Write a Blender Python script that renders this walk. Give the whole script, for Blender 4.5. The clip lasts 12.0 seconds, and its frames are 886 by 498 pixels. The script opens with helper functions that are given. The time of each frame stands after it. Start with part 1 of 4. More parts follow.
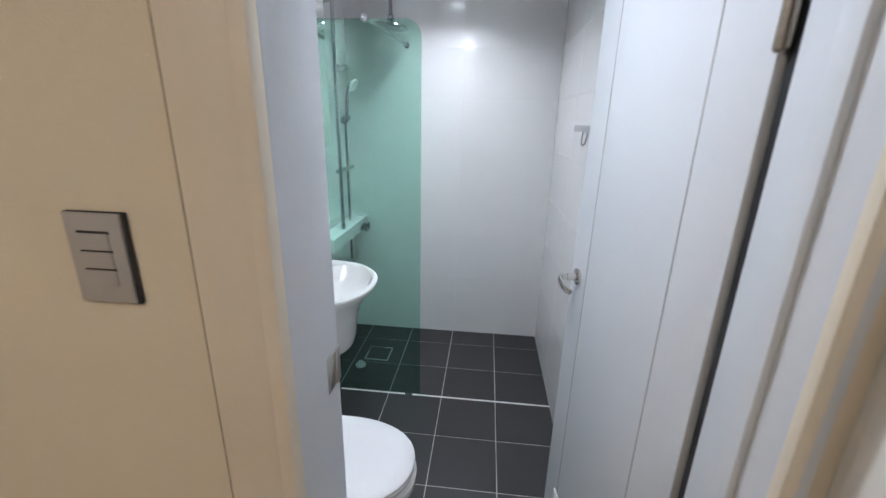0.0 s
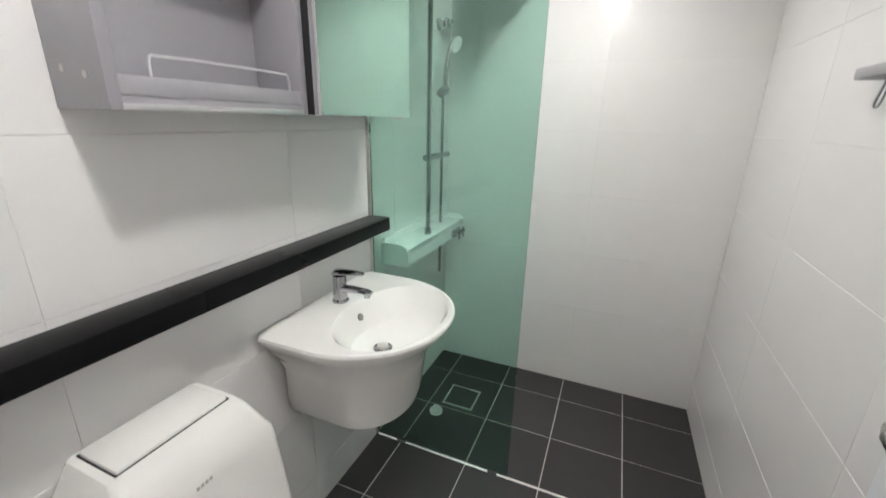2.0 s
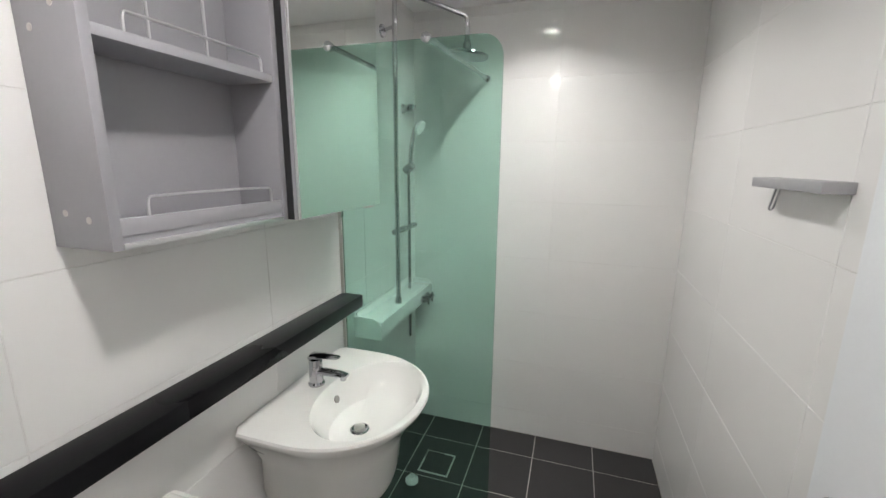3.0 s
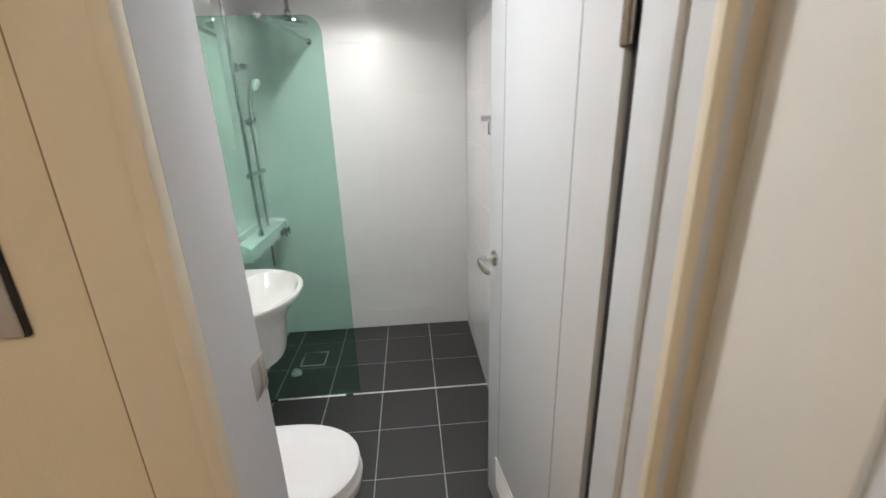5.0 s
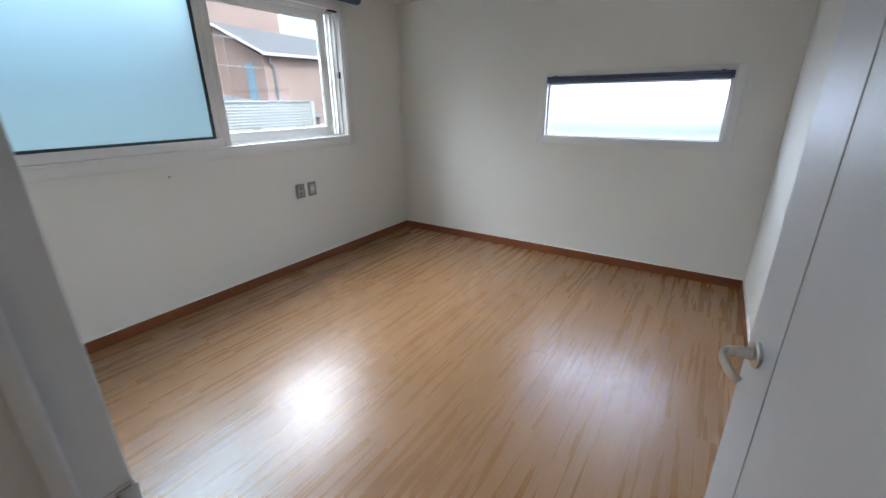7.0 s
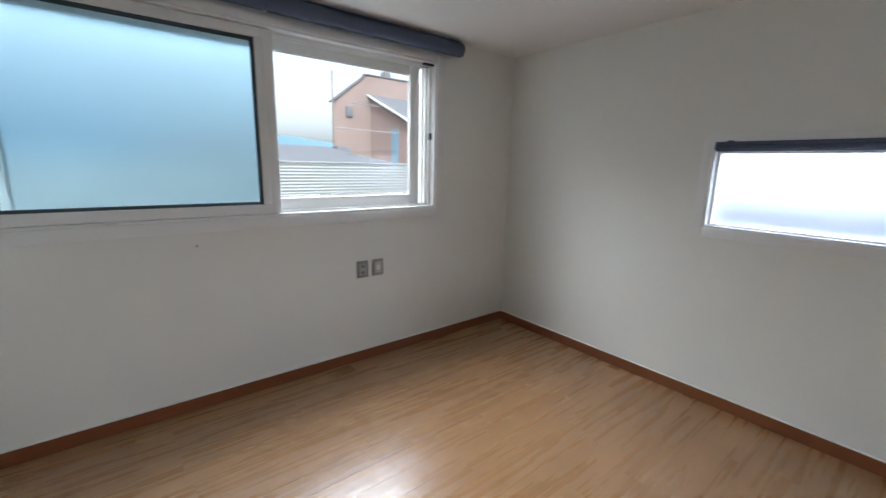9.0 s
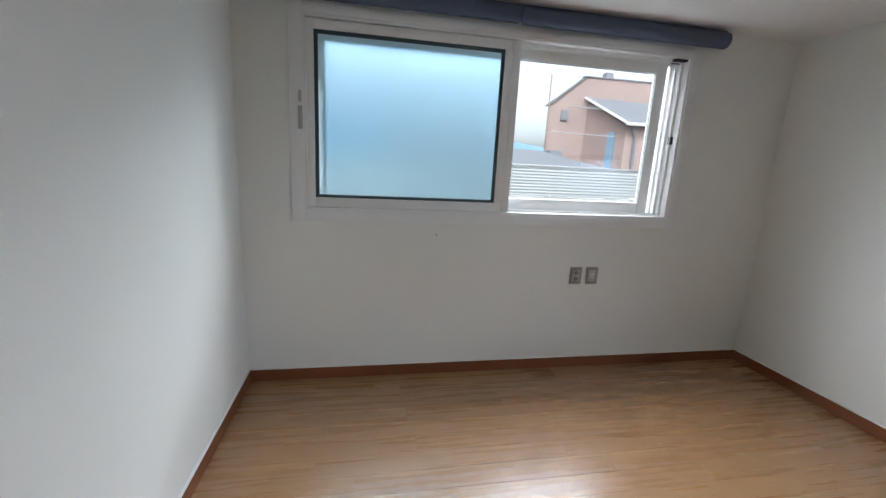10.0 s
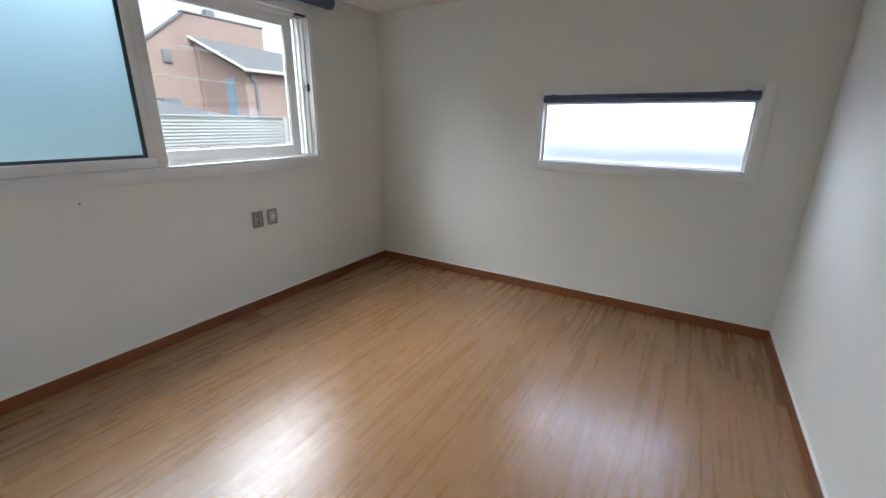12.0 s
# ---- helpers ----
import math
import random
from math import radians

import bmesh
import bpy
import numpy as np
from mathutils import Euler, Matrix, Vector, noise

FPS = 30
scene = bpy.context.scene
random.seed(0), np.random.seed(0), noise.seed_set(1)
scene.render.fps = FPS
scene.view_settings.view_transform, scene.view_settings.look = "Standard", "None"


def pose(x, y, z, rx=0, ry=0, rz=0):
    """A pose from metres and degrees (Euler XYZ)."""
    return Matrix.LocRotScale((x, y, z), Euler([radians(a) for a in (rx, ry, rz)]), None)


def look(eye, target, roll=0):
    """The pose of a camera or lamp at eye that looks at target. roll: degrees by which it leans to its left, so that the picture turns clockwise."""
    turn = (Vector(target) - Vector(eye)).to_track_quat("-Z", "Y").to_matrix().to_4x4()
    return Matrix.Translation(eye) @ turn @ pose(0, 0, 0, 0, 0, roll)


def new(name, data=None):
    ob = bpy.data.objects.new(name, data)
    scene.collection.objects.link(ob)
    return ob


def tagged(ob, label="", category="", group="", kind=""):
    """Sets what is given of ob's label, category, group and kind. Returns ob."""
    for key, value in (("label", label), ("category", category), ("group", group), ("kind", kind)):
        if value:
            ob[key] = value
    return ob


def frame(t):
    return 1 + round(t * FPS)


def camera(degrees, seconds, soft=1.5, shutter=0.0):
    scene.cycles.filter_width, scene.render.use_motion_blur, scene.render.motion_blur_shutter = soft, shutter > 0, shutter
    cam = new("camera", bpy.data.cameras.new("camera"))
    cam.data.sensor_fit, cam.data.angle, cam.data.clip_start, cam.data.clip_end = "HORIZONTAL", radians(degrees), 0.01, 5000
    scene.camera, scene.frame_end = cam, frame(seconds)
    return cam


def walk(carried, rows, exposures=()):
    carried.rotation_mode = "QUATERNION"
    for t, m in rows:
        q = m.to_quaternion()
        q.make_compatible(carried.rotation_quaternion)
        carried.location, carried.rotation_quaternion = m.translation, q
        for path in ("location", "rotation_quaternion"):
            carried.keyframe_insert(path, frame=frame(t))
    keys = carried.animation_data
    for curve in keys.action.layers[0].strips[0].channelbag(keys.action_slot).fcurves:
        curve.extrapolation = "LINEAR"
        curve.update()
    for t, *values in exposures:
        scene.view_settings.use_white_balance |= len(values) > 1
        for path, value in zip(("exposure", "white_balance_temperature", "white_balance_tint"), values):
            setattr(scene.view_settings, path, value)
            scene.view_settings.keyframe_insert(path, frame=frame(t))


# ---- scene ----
cam = camera(94.9, 12.0, shutter=0.2)

PATH = [
    (0, (-0.062, 0.106, 1.345), (-0.255, 2.004, 0.747), 1.3),
    (0.5, (-0.064, 0.445, 1.273), (-0.372, 2.279, 0.537), 1.0),
    (1, (-0.077, 0.695, 1.18), (-0.568, 2.431, 0.317), 1.1),
    (1.5, (-0.113, 0.762, 1.127), (-0.772, 2.471, 0.322), 1.2),
    (2, (-0.14, 0.766, 1.218), (-0.872, 2.526, 0.612), 1.3),
    (2.5, (-0.16, 0.758, 1.345), (-0.854, 2.588, 0.934), 1.6),
    (4.5, (-0.021, 0.285, 1.386), (-0.132, 2.207, 0.844), -1.5),
    (5, (-0.03, 0.07, 1.351), (0.113, 1.963, 0.723), -1.7),
    (5.5, (0.011, -0.127, 1.332), (0.622, 1.653, 0.655), -2.6),
    (6, (0.054, -0.253, 1.321), (1.21, 1.21, 0.598), -2.2),
    (6.5, (0.164, -0.246, 1.352), (1.66, 0.842, 0.593), -2.0),
    (8.5, (1.161, 0.085, 1.364), (2.736, 1.235, 0.917), 0.3),
    (9, (1.273, 0.171, 1.375), (2.492, 1.703, 0.97), 1.3),
    (9.5, (1.274, 0.17, 1.371), (1.986, 1.992, 0.954), 2.4),
    (10, (1.132, 0.204, 1.369), (1.51, 2.122, 0.946), 3.0),
    (10.5, (1.107, 0.211, 1.365), (1.633, 2.09, 0.927), 2.6),
    (11, (1.037, 0.206, 1.366), (2.113, 1.823, 0.888), 1.0),
    (11.5, (0.932, 0.136, 1.351), (2.392, 1.391, 0.809), 0.6),
    (12, (0.797, 0.038, 1.337), (2.431, 1.026, 0.742), 0.7),
]
EXPOSURES = [(0.0, 1.85, 5600, 9), (0.5, 1.75, 6050, 8), (0.9, 1.85, 6350, 8), (1.5, 1.95, 6500, 9), (2.7, 1.82, 6500, 9),
             (4.5, 1.7, 6950, 5), (5.0, 1.9, 6450, 8), (5.5, 1.8, 5800, 9), (6.0, 1.15, 5600, 7), (6.5, 0.82, 5650, 6),
             (8.3, 0.47, 5850, 7), (10.2, 0.5, 5850, 8), (12.0, 0.45, 5950, 7)]
walk(cam, [(t, look(eye, aim, roll)) for t, eye, aim, roll in PATH], EXPOSURES)

# ---- world and light ----
world = bpy.data.worlds.new("world")
scene.world = world
world.use_nodes = True
sky = world.node_tree.nodes.new("ShaderNodeTexSky")
sky.sky_type, sky.sun_disc = "NISHITA", False
sky.sun_elevation, sky.sun_rotation = radians(48), radians(200)
sky.air_density, sky.dust_density, sky.ozone_density = 1.0, 4.0, 1.0
back = world.node_tree.nodes["Background"]
haze = world.node_tree.nodes.new("ShaderNodeHueSaturation")  # overcast: pale and bright
haze.inputs["Saturation"].default_value, haze.inputs["Value"].default_value = 0.25, 1.6
world.node_tree.links.new(sky.outputs[0], haze.inputs["Color"])
world.node_tree.links.new(haze.outputs[0], back.inputs[0])
back.inputs[1].default_value = 0.15
sun = new("sun", bpy.data.lights.new("sun", "SUN"))
sun.data.energy, sun.data.angle, sun.data.color = 1.2, radians(12), (1.0, 0.96, 0.9)
sun.matrix_world = look((0, 0, 0), (0.25, 0.62, -0.75))


def lamp(name, energy, size, colour, m, size_y=0.0, shape="DISK", spread=180.0):
    light = bpy.data.lights.new(name, "AREA")
    light.energy, light.size, light.color, light.shape = energy, size, colour, shape
    if size_y:
        light.shape, light.size_y = "RECTANGLE", size_y
    light.spread = radians(spread)
    ob = new(name, light)
    ob.matrix_world = m
    return ob


lamp("downlight_lamp_shower", 1.75, 0.1, (1.0, 0.97, 0.95), look((-0.325, 2.37, 2.118), (-0.325, 2.37, 0)), spread=135)
lamp("downlight_lamp_toilet", 2.8, 0.12, (1.0, 0.97, 0.95), look((-0.325, 1.0, 2.118), (-0.325, 1.0, 0)), spread=170)
# added lamp, never in view, that warms the hall walls
lamp("added_hall_lamp", 2.1, 0.3, (1.0, 0.85, 0.68), look((-0.75, -0.75, 2.17), (-0.75, -0.75, 0)))
# sky light coming down through the two windows' openings
lamp("sky_north_window", 560, 5.0, (0.97, 0.98, 1.0), look((1.96, 4.3, 4.2), (1.96, -0.4, 1.4)), 3.0)
lamp("sky_east_window", 62.0, 1.9, (0.90, 0.93, 1.0), look((4.62, 0.42, 1.72), (3.2, 0.42, 0.85)), 0.9)

# ---- materials ----


def mat(name, colour, rough=0.5, metal=0.0, grain=40.0, var=0.06, bump=0.05, stain=3.0, stain_var=0.05, coat=0.0, spread=0.0):
    """A painted or moulded surface: grain, broad stains, relief, and a spread from piece to piece."""
    m = bpy.data.materials.new(name)
    m.use_nodes = True
    n, l = m.node_tree.nodes, m.node_tree.links
    bsdf = n["Principled BSDF"]
    bsdf.inputs["Metallic"].default_value = metal
    bsdf.inputs["Coat Weight"].default_value = coat
    bsdf.inputs["Coat Roughness"].default_value = 0.05
    pos = n.new("ShaderNodeTexCoord")
    fine, broad = n.new("ShaderNodeTexNoise"), n.new("ShaderNodeTexNoise")
    fine.inputs["Scale"].default_value, broad.inputs["Scale"].default_value = grain, stain
    fine.inputs["Detail"].default_value = broad.inputs["Detail"].default_value = 4
    for t in (fine, broad):
        l.new(pos.outputs["Object"], t.inputs["Vector"])
    val = None
    terms = [(fine.outputs["Fac"], var), (broad.outputs["Fac"], stain_var)]
    if spread:
        info = n.new("ShaderNodeObjectInfo")
        terms.append((info.outputs["Random"], spread))
    for socket, amount in terms:
        ma = n.new("ShaderNodeMath")
        ma.operation = "MULTIPLY_ADD"
        l.new(socket, ma.inputs[0])
        ma.inputs[1].default_value = 2 * amount
        if val is None:
            ma.inputs[2].default_value = 1 - sum(a for _, a in terms)
        else:
            l.new(val, ma.inputs[2])
        val = ma.outputs[0]
    mix = n.new("ShaderNodeVectorMath")
    mix.operation = "SCALE"
    mix.inputs[0].default_value = colour
    l.new(val, mix.inputs["Scale"])
    l.new(mix.outputs[0], bsdf.inputs["Base Color"])
    rr = n.new("ShaderNodeMapRange")
    rr.inputs["To Min"].default_value, rr.inputs["To Max"].default_value = max(rough - 0.06, 0.02), rough + 0.06
    l.new(broad.outputs["Fac"], rr.inputs["Value"])
    l.new(rr.outputs[0], bsdf.inputs["Roughness"])
    if bump:
        b = n.new("ShaderNodeBump")
        b.inputs["Strength"].default_value, b.inputs["Distance"].default_value = bump, 0.004
        l.new(fine.outputs["Fac"], b.inputs["Height"])
        l.new(b.outputs[0], bsdf.inputs["Normal"])
    return m


def wood_mat(name, light, dark, rough, scale=1.0, gloss=0.5):
    """Wood with long grain along x, cathedral figure and a spread from plank to plank."""
    m = bpy.data.materials.new(name)
    m.use_nodes = True
    n, l = m.node_tree.nodes, m.node_tree.links
    bsdf = n["Principled BSDF"]
    bsdf.inputs["Specular IOR Level"].default_value = gloss
    pos, info = n.new("ShaderNodeNewGeometry"), n.new("ShaderNodeObjectInfo")
    off = n.new("ShaderNodeVectorMath")
    off.operation = "MULTIPLY_ADD"
    off.inputs[1].default_value = (7.0, 5.0, 3.0)
    comb = n.new("ShaderNodeCombineXYZ")
    for i in range(3):
        l.new(info.outputs["Random"], comb.inputs[i])
    l.new(comb.outputs[0], off.inputs[0])
    l.new(pos.outputs["Position"], off.inputs[2])
    def stretched(sx, sy, detail, rough_in):
        mp = n.new("ShaderNodeMapping")
        mp.inputs["Scale"].default_value = (sx * scale, sy * scale, sy * scale)
        l.new(off.outputs[0], mp.inputs["Vector"])
        t = n.new("ShaderNodeTexNoise")
        t.inputs["Scale"].default_value, t.inputs["Detail"].default_value, t.inputs["Roughness"].default_value = 1.0, detail, rough_in
        l.new(mp.outputs[0], t.inputs["Vector"])
        return t.outputs["Fac"]
    streak, pore, figure = stretched(1.3, 26, 4, 0.5), stretched(7, 190, 3, 0.6), stretched(1.1, 9, 2, 0.5)
    rings = n.new("ShaderNodeMath")
    rings.operation = "MULTIPLY"
    l.new(figure, rings.inputs[0])
    rings.inputs[1].default_value = 26
    fr = n.new("ShaderNodeMath")
    fr.operation = "PINGPONG"
    l.new(rings.outputs[0], fr.inputs[0])
    fr.inputs[1].default_value = 1.0
    val = None
    for socket, amount in ((streak, 0.26), (pore, 0.18), (fr.outputs[0], 0.17), (info.outputs["Random"], 0.10)):
        ma = n.new("ShaderNodeMath")
        ma.operation = "MULTIPLY_ADD"
        l.new(socket, ma.inputs[0])
        ma.inputs[1].default_value = amount
        ma.inputs[2].default_value = 0.0
        if val is not None:
            l.new(val, ma.inputs[2])
        val = ma.outputs[0]
    ramp = n.new("ShaderNodeValToRGB")
    ramp.color_ramp.elements[0].position, ramp.color_ramp.elements[0].color = 0.08, (*dark, 1)
    ramp.color_ramp.elements[1].position, ramp.color_ramp.elements[1].color = 0.64, (*light, 1)
    l.new(val, ramp.inputs[0])
    l.new(ramp.outputs[0], bsdf.inputs["Base Color"])
    rr = n.new("ShaderNodeMapRange")
    rr.inputs["To Min"].default_value, rr.inputs["To Max"].default_value = rough - 0.07, rough + 0.07
    l.new(streak, rr.inputs["Value"])
    l.new(rr.outputs[0], bsdf.inputs["Roughness"])
    return m


def glass_mat(name, colour, rough=0.0, ior=1.45):
    m = bpy.data.materials.new(name)
    m.use_nodes = True
    b = m.node_tree.nodes["Principled BSDF"]
    b.inputs["Base Color"].default_value = (*colour, 1)
    b.inputs["Transmission Weight"].default_value = 1.0
    b.inputs["Roughness"].default_value, b.inputs["IOR"].default_value = rough, ior
    return m


M_PAPER = mat("wallpaper_white", (0.79, 0.785, 0.735), 0.75, grain=220, var=0.03, bump=0.25, stain=1.2, stain_var=0.03)
M_HALL = mat("wallpaper_beige", (0.80, 0.715, 0.555), 0.7, grain=200, var=0.03, bump=0.2, stain=1.5, stain_var=0.03)
M_CEIL = mat("ceiling_paper", (0.82, 0.80, 0.78), 0.8, grain=160, var=0.02, bump=0.15)
M_BCEIL = mat("bath_ceiling_panel", (0.78, 0.77, 0.77), 0.45, grain=60, var=0.02, bump=0.03)
M_TRIM = mat("trim_white", (0.80, 0.79, 0.76), 0.42, grain=90, var=0.02, bump=0.05, stain=4, stain_var=0.03)
M_CASING = mat("casing_cream", (0.80, 0.72, 0.585), 0.45, grain=90, var=0.02, bump=0.05, stain=4, stain_var=0.03)
M_DOOR = mat("door_film_white", (0.70, 0.72, 0.75), 0.40, grain=130, var=0.02, bump=0.08, stain=2.5, stain_var=0.03)
M_GROOVE = mat("groove_shade_grey", (0.42, 0.42, 0.42), 0.6)
M_TILEW = mat("wall_tile_white", (0.80, 0.79, 0.785), 0.10, grain=6, var=0.015, bump=0.02, stain=2, stain_var=0.02, spread=0.015)
M_GROUTW = mat("wall_grout", (0.76, 0.745, 0.735), 0.8, grain=80, var=0.1)
M_TILEF = mat("floor_tile_charcoal", (0.032, 0.030, 0.031), 0.42, grain=140, var=0.16, bump=0.12, stain=6, stain_var=0.14, spread=0.1)
M_GROUTF = mat("floor_grout", (0.56, 0.53, 0.50), 0.8, grain=60, var=0.14, stain=5, stain_var=0.15)
M_CERAMIC = mat("ceramic_white", (0.84, 0.83, 0.81), 0.10, grain=12, var=0.012, bump=0.0, stain=3, stain_var=0.015, coat=0.4)
M_SEAT = mat("seat_plastic", (0.84, 0.83, 0.84), 0.22, grain=30, var=0.012, bump=0.0)
M_CHROME = mat("chrome", (0.50, 0.50, 0.52), 0.09, metal=1.0, grain=60, var=0.05, bump=0.0)
M_STEEL = mat("brushed_steel", (0.62, 0.60, 0.57), 0.28, metal=1.0, grain=200, var=0.08, bump=0.04)
M_BLACK = mat("black_stone", (0.008, 0.008, 0.009), 0.28, grain=120, var=0.25, bump=0.02)
M_BLACK.node_tree.nodes["Principled BSDF"].inputs["Specular IOR Level"].default_value = 0.10
# rubber and small dark fittings; also stands for the shade in gaps and holes
M_DARK = mat("dark_rubber_and_shade", (0.02, 0.02, 0.022), 0.6)
M_CAB = mat("cabinet_silver_grey", (0.345, 0.34, 0.365), 0.42, grain=90, var=0.03, bump=0.03)
M_ALU = mat("aluminium", (0.70, 0.70, 0.71), 0.30, metal=0.85, grain=150, var=0.05, bump=0.02)
M_MIRROR = mat("mirror_silver", (0.86, 0.89, 0.87), 0.03, metal=1.0, grain=5, var=0.01, bump=0.0, stain_var=0.01)
M_MIRROR.node_tree.nodes["Map Range"].inputs["To Max"].default_value = 0.02
M_MIRROR.node_tree.nodes["Map Range"].inputs["To Min"].default_value = 0.0
M_GLASS_GREEN = glass_mat("green_tempered_glass", (0.46, 0.71, 0.605))
M_GLASS = glass_mat("clear_glass", (0.96, 0.985, 0.98))
M_FROST = glass_mat("frosted_glass", (0.57, 0.69, 0.735), 0.34, 1.3)
M_FROST_E = glass_mat("frosted_glass_east", (0.46, 0.50, 0.58), 0.62, 1.3)
M_PVC = mat("window_pvc", (0.80, 0.795, 0.775), 0.32, grain=60, var=0.015, bump=0.02)
M_BLIND = mat("blind_fabric_slate", (0.085, 0.105, 0.16), 0.85, grain=300, var=0.18, bump=0.3)
M_PLATE = mat("plate_taupe", (0.26, 0.245, 0.23), 0.38, grain=200, var=0.05, bump=0.03)
M_PLATE_FACE = mat("plate_silver", (0.46, 0.44, 0.42), 0.36, grain=200, var=0.04, bump=0.03)
M_WOOD = wood_mat("oak_laminate", (0.365, 0.207, 0.092), (0.275, 0.145, 0.059), 0.28, gloss=0.9)
M_BASE = wood_mat("skirting_brown", (0.25, 0.088, 0.031), (0.17, 0.055, 0.02), 0.4, 1.5)
M_SEAM = mat("plank_seam", (0.16, 0.085, 0.035), 0.7)
M_HINGE = mat("worn_hinge_steel", (0.36, 0.32, 0.27), 0.38, metal=0.9, grain=120, var=0.2)
M_JOINT = mat("casing_joint_shade", (0.34, 0.27, 0.19), 0.7)
M_SHELF = mat("shelf_grey", (0.36, 0.36, 0.38), 0.45, grain=90, var=0.05)
# black rubber edge that also paints the sash profile's shade
M_SEALS = mat("window_gasket_and_shade", (0.03, 0.055, 0.065), 0.5)
M_ROOF = mat("roof_slate_grey", (0.20, 0.205, 0.22), 0.7, grain=12, var=0.2, bump=0.3)
M_TIN = mat("corrugated_tin", (0.42, 0.43, 0.42), 0.42, metal=0.4, grain=20, var=0.06, bump=0.02)
M_GROUND = mat("ground_asphalt", (0.07, 0.07, 0.068), 0.9, grain=3, var=0.25, stain=0.1, stain_var=0.2)
# hill green shifted to blue, with the distance haze in the colour
M_HILL = mat("hill_green_hazed_blue", (0.18, 0.31, 0.42), 0.95, grain=0.05, var=0.2, stain=0.01, stain_var=0.15, bump=0)
M_BLUE = mat("blue_paint", (0.22, 0.33, 0.42), 0.55)


def brick_mat():
    m = bpy.data.materials.new("brick_orange_hazed")
    m.use_nodes = True
    n, l = m.node_tree.nodes, m.node_tree.links
    tex, pos, mp = n.new("ShaderNodeTexBrick"), n.new("ShaderNodeNewGeometry"), n.new("ShaderNodeMapping")
    mp.inputs["Rotation"].default_value = (radians(90), 0, 0)
    l.new(pos.outputs["Position"], mp.inputs["Vector"])
    l.new(mp.outputs[0], tex.inputs["Vector"])
    # orange brick paled and greyed so its colour carries the outdoor haze
    tex.inputs["Color1"].default_value, tex.inputs["Color2"].default_value = (0.36, 0.262, 0.235, 1), (0.31, 0.22, 0.195, 1)
    tex.inputs["Mortar"].default_value = (0.42, 0.34, 0.30, 1)
    tex.inputs["Scale"].default_value, tex.inputs["Brick Width"].default_value, tex.inputs["Row Height"].default_value, tex.inputs["Mortar Size"].default_value = 1.0, 0.2, 0.067, 0.008
    dirt = n.new("ShaderNodeTexNoise")
    dirt.inputs["Scale"].default_value = 0.7
    l.new(pos.outputs["Position"], dirt.inputs["Vector"])
    rr = n.new("ShaderNodeMapRange")
    rr.inputs["To Min"].default_value, rr.inputs["To Max"].default_value = 0.75, 1.2
    l.new(dirt.outputs["Fac"], rr.inputs["Value"])
    sc = n.new("ShaderNodeVectorMath")
    sc.operation = "SCALE"
    l.new(tex.outputs["Color"], sc.inputs[0])
    l.new(rr.outputs[0], sc.inputs["Scale"])
    l.new(sc.outputs[0], n["Principled BSDF"].inputs["Base Color"])
    n["Principled BSDF"].inputs["Roughness"].default_value = 0.9
    return m


M_BRICK = brick_mat()
M_LAMP = bpy.data.materials.new("lamp_diffuser")
M_LAMP.use_nodes = True
M_LAMP.node_tree.nodes["Principled BSDF"].inputs["Emission Color"].default_value = (1, 0.97, 0.93, 1)
M_LAMP.node_tree.nodes["Principled BSDF"].inputs["Emission Strength"].default_value = 7

# warm glow of the added hall light
M_ADDED_LAMP_WARM = M_LAMP.copy()
M_ADDED_LAMP_WARM.name = "added_warm_diffuser"
M_ADDED_LAMP_WARM.node_tree.nodes["Principled BSDF"].inputs["Emission Color"].default_value = (1, 0.84, 0.66, 1)
M_ADDED_LAMP_WARM.node_tree.nodes["Principled BSDF"].inputs["Emission Strength"].default_value = 2.0

# ---- mesh helpers ----


def add_box(bm, x0, x1, y0, y1, z0, z1, bevel=0.0):
    r = bmesh.ops.create_cube(bm, size=1.0, matrix=Matrix.LocRotScale(((x0 + x1) / 2, (y0 + y1) / 2, (z0 + z1) / 2), None, (abs(x1 - x0), abs(y1 - y0), abs(z1 - z0))))
    if bevel:
        edges = list({e for v in r["verts"] for e in v.link_edges})
        bmesh.ops.bevel(bm, geom=edges, offset=bevel, segments=2, affect="EDGES", profile=0.5)
    return bm


def box(*a, bevel=0.0):
    return add_box(bmesh.new(), *a, bevel=bevel)


def boxes(rows, bevel=0.0):
    bm = bmesh.new()
    for r in rows:
        add_box(bm, *r, bevel=bevel)
    return bm


def loft(rings, cap_start=True, cap_end=True):
    bm = bmesh.new()
    made = [[bm.verts.new(p) for p in ring] for ring in rings]
    k = len(made[0])
    for a, b in zip(made, made[1:]):
        for i in range(k):
            bm.faces.new((a[i], a[(i + 1) % k], b[(i + 1) % k], b[i]))
    if cap_start:
        bm.faces.new(list(reversed(made[0])))
    if cap_end:
        bm.faces.new(made[-1])
    bmesh.ops.recalc_face_normals(bm, faces=bm.faces)
    return bm


def tube(points, radius, sides=12, rounds=0):
    """A round bar along a path; rounds: how often its corners are cut."""
    pts = [Vector(p) for p in points]
    for _ in range(rounds):
        out = [pts[0]]
        for a, b in zip(pts, pts[1:]):
            out += [a.lerp(b, 0.25), a.lerp(b, 0.75)]
        pts = out + [pts[-1]]
    rings, side = [], None
    for i, p in enumerate(pts):
        d = (pts[min(i + 1, len(pts) - 1)] - pts[max(i - 1, 0)]).normalized()
        if side is None:
            side = d.orthogonal().normalized()
        side = (side - d * side.dot(d)).normalized()
        up = d.cross(side)
        rings.append([p + radius * (math.cos(2 * math.pi * j / sides) * side + math.sin(2 * math.pi * j / sides) * up) for j in range(sides)])
    return loft(rings)


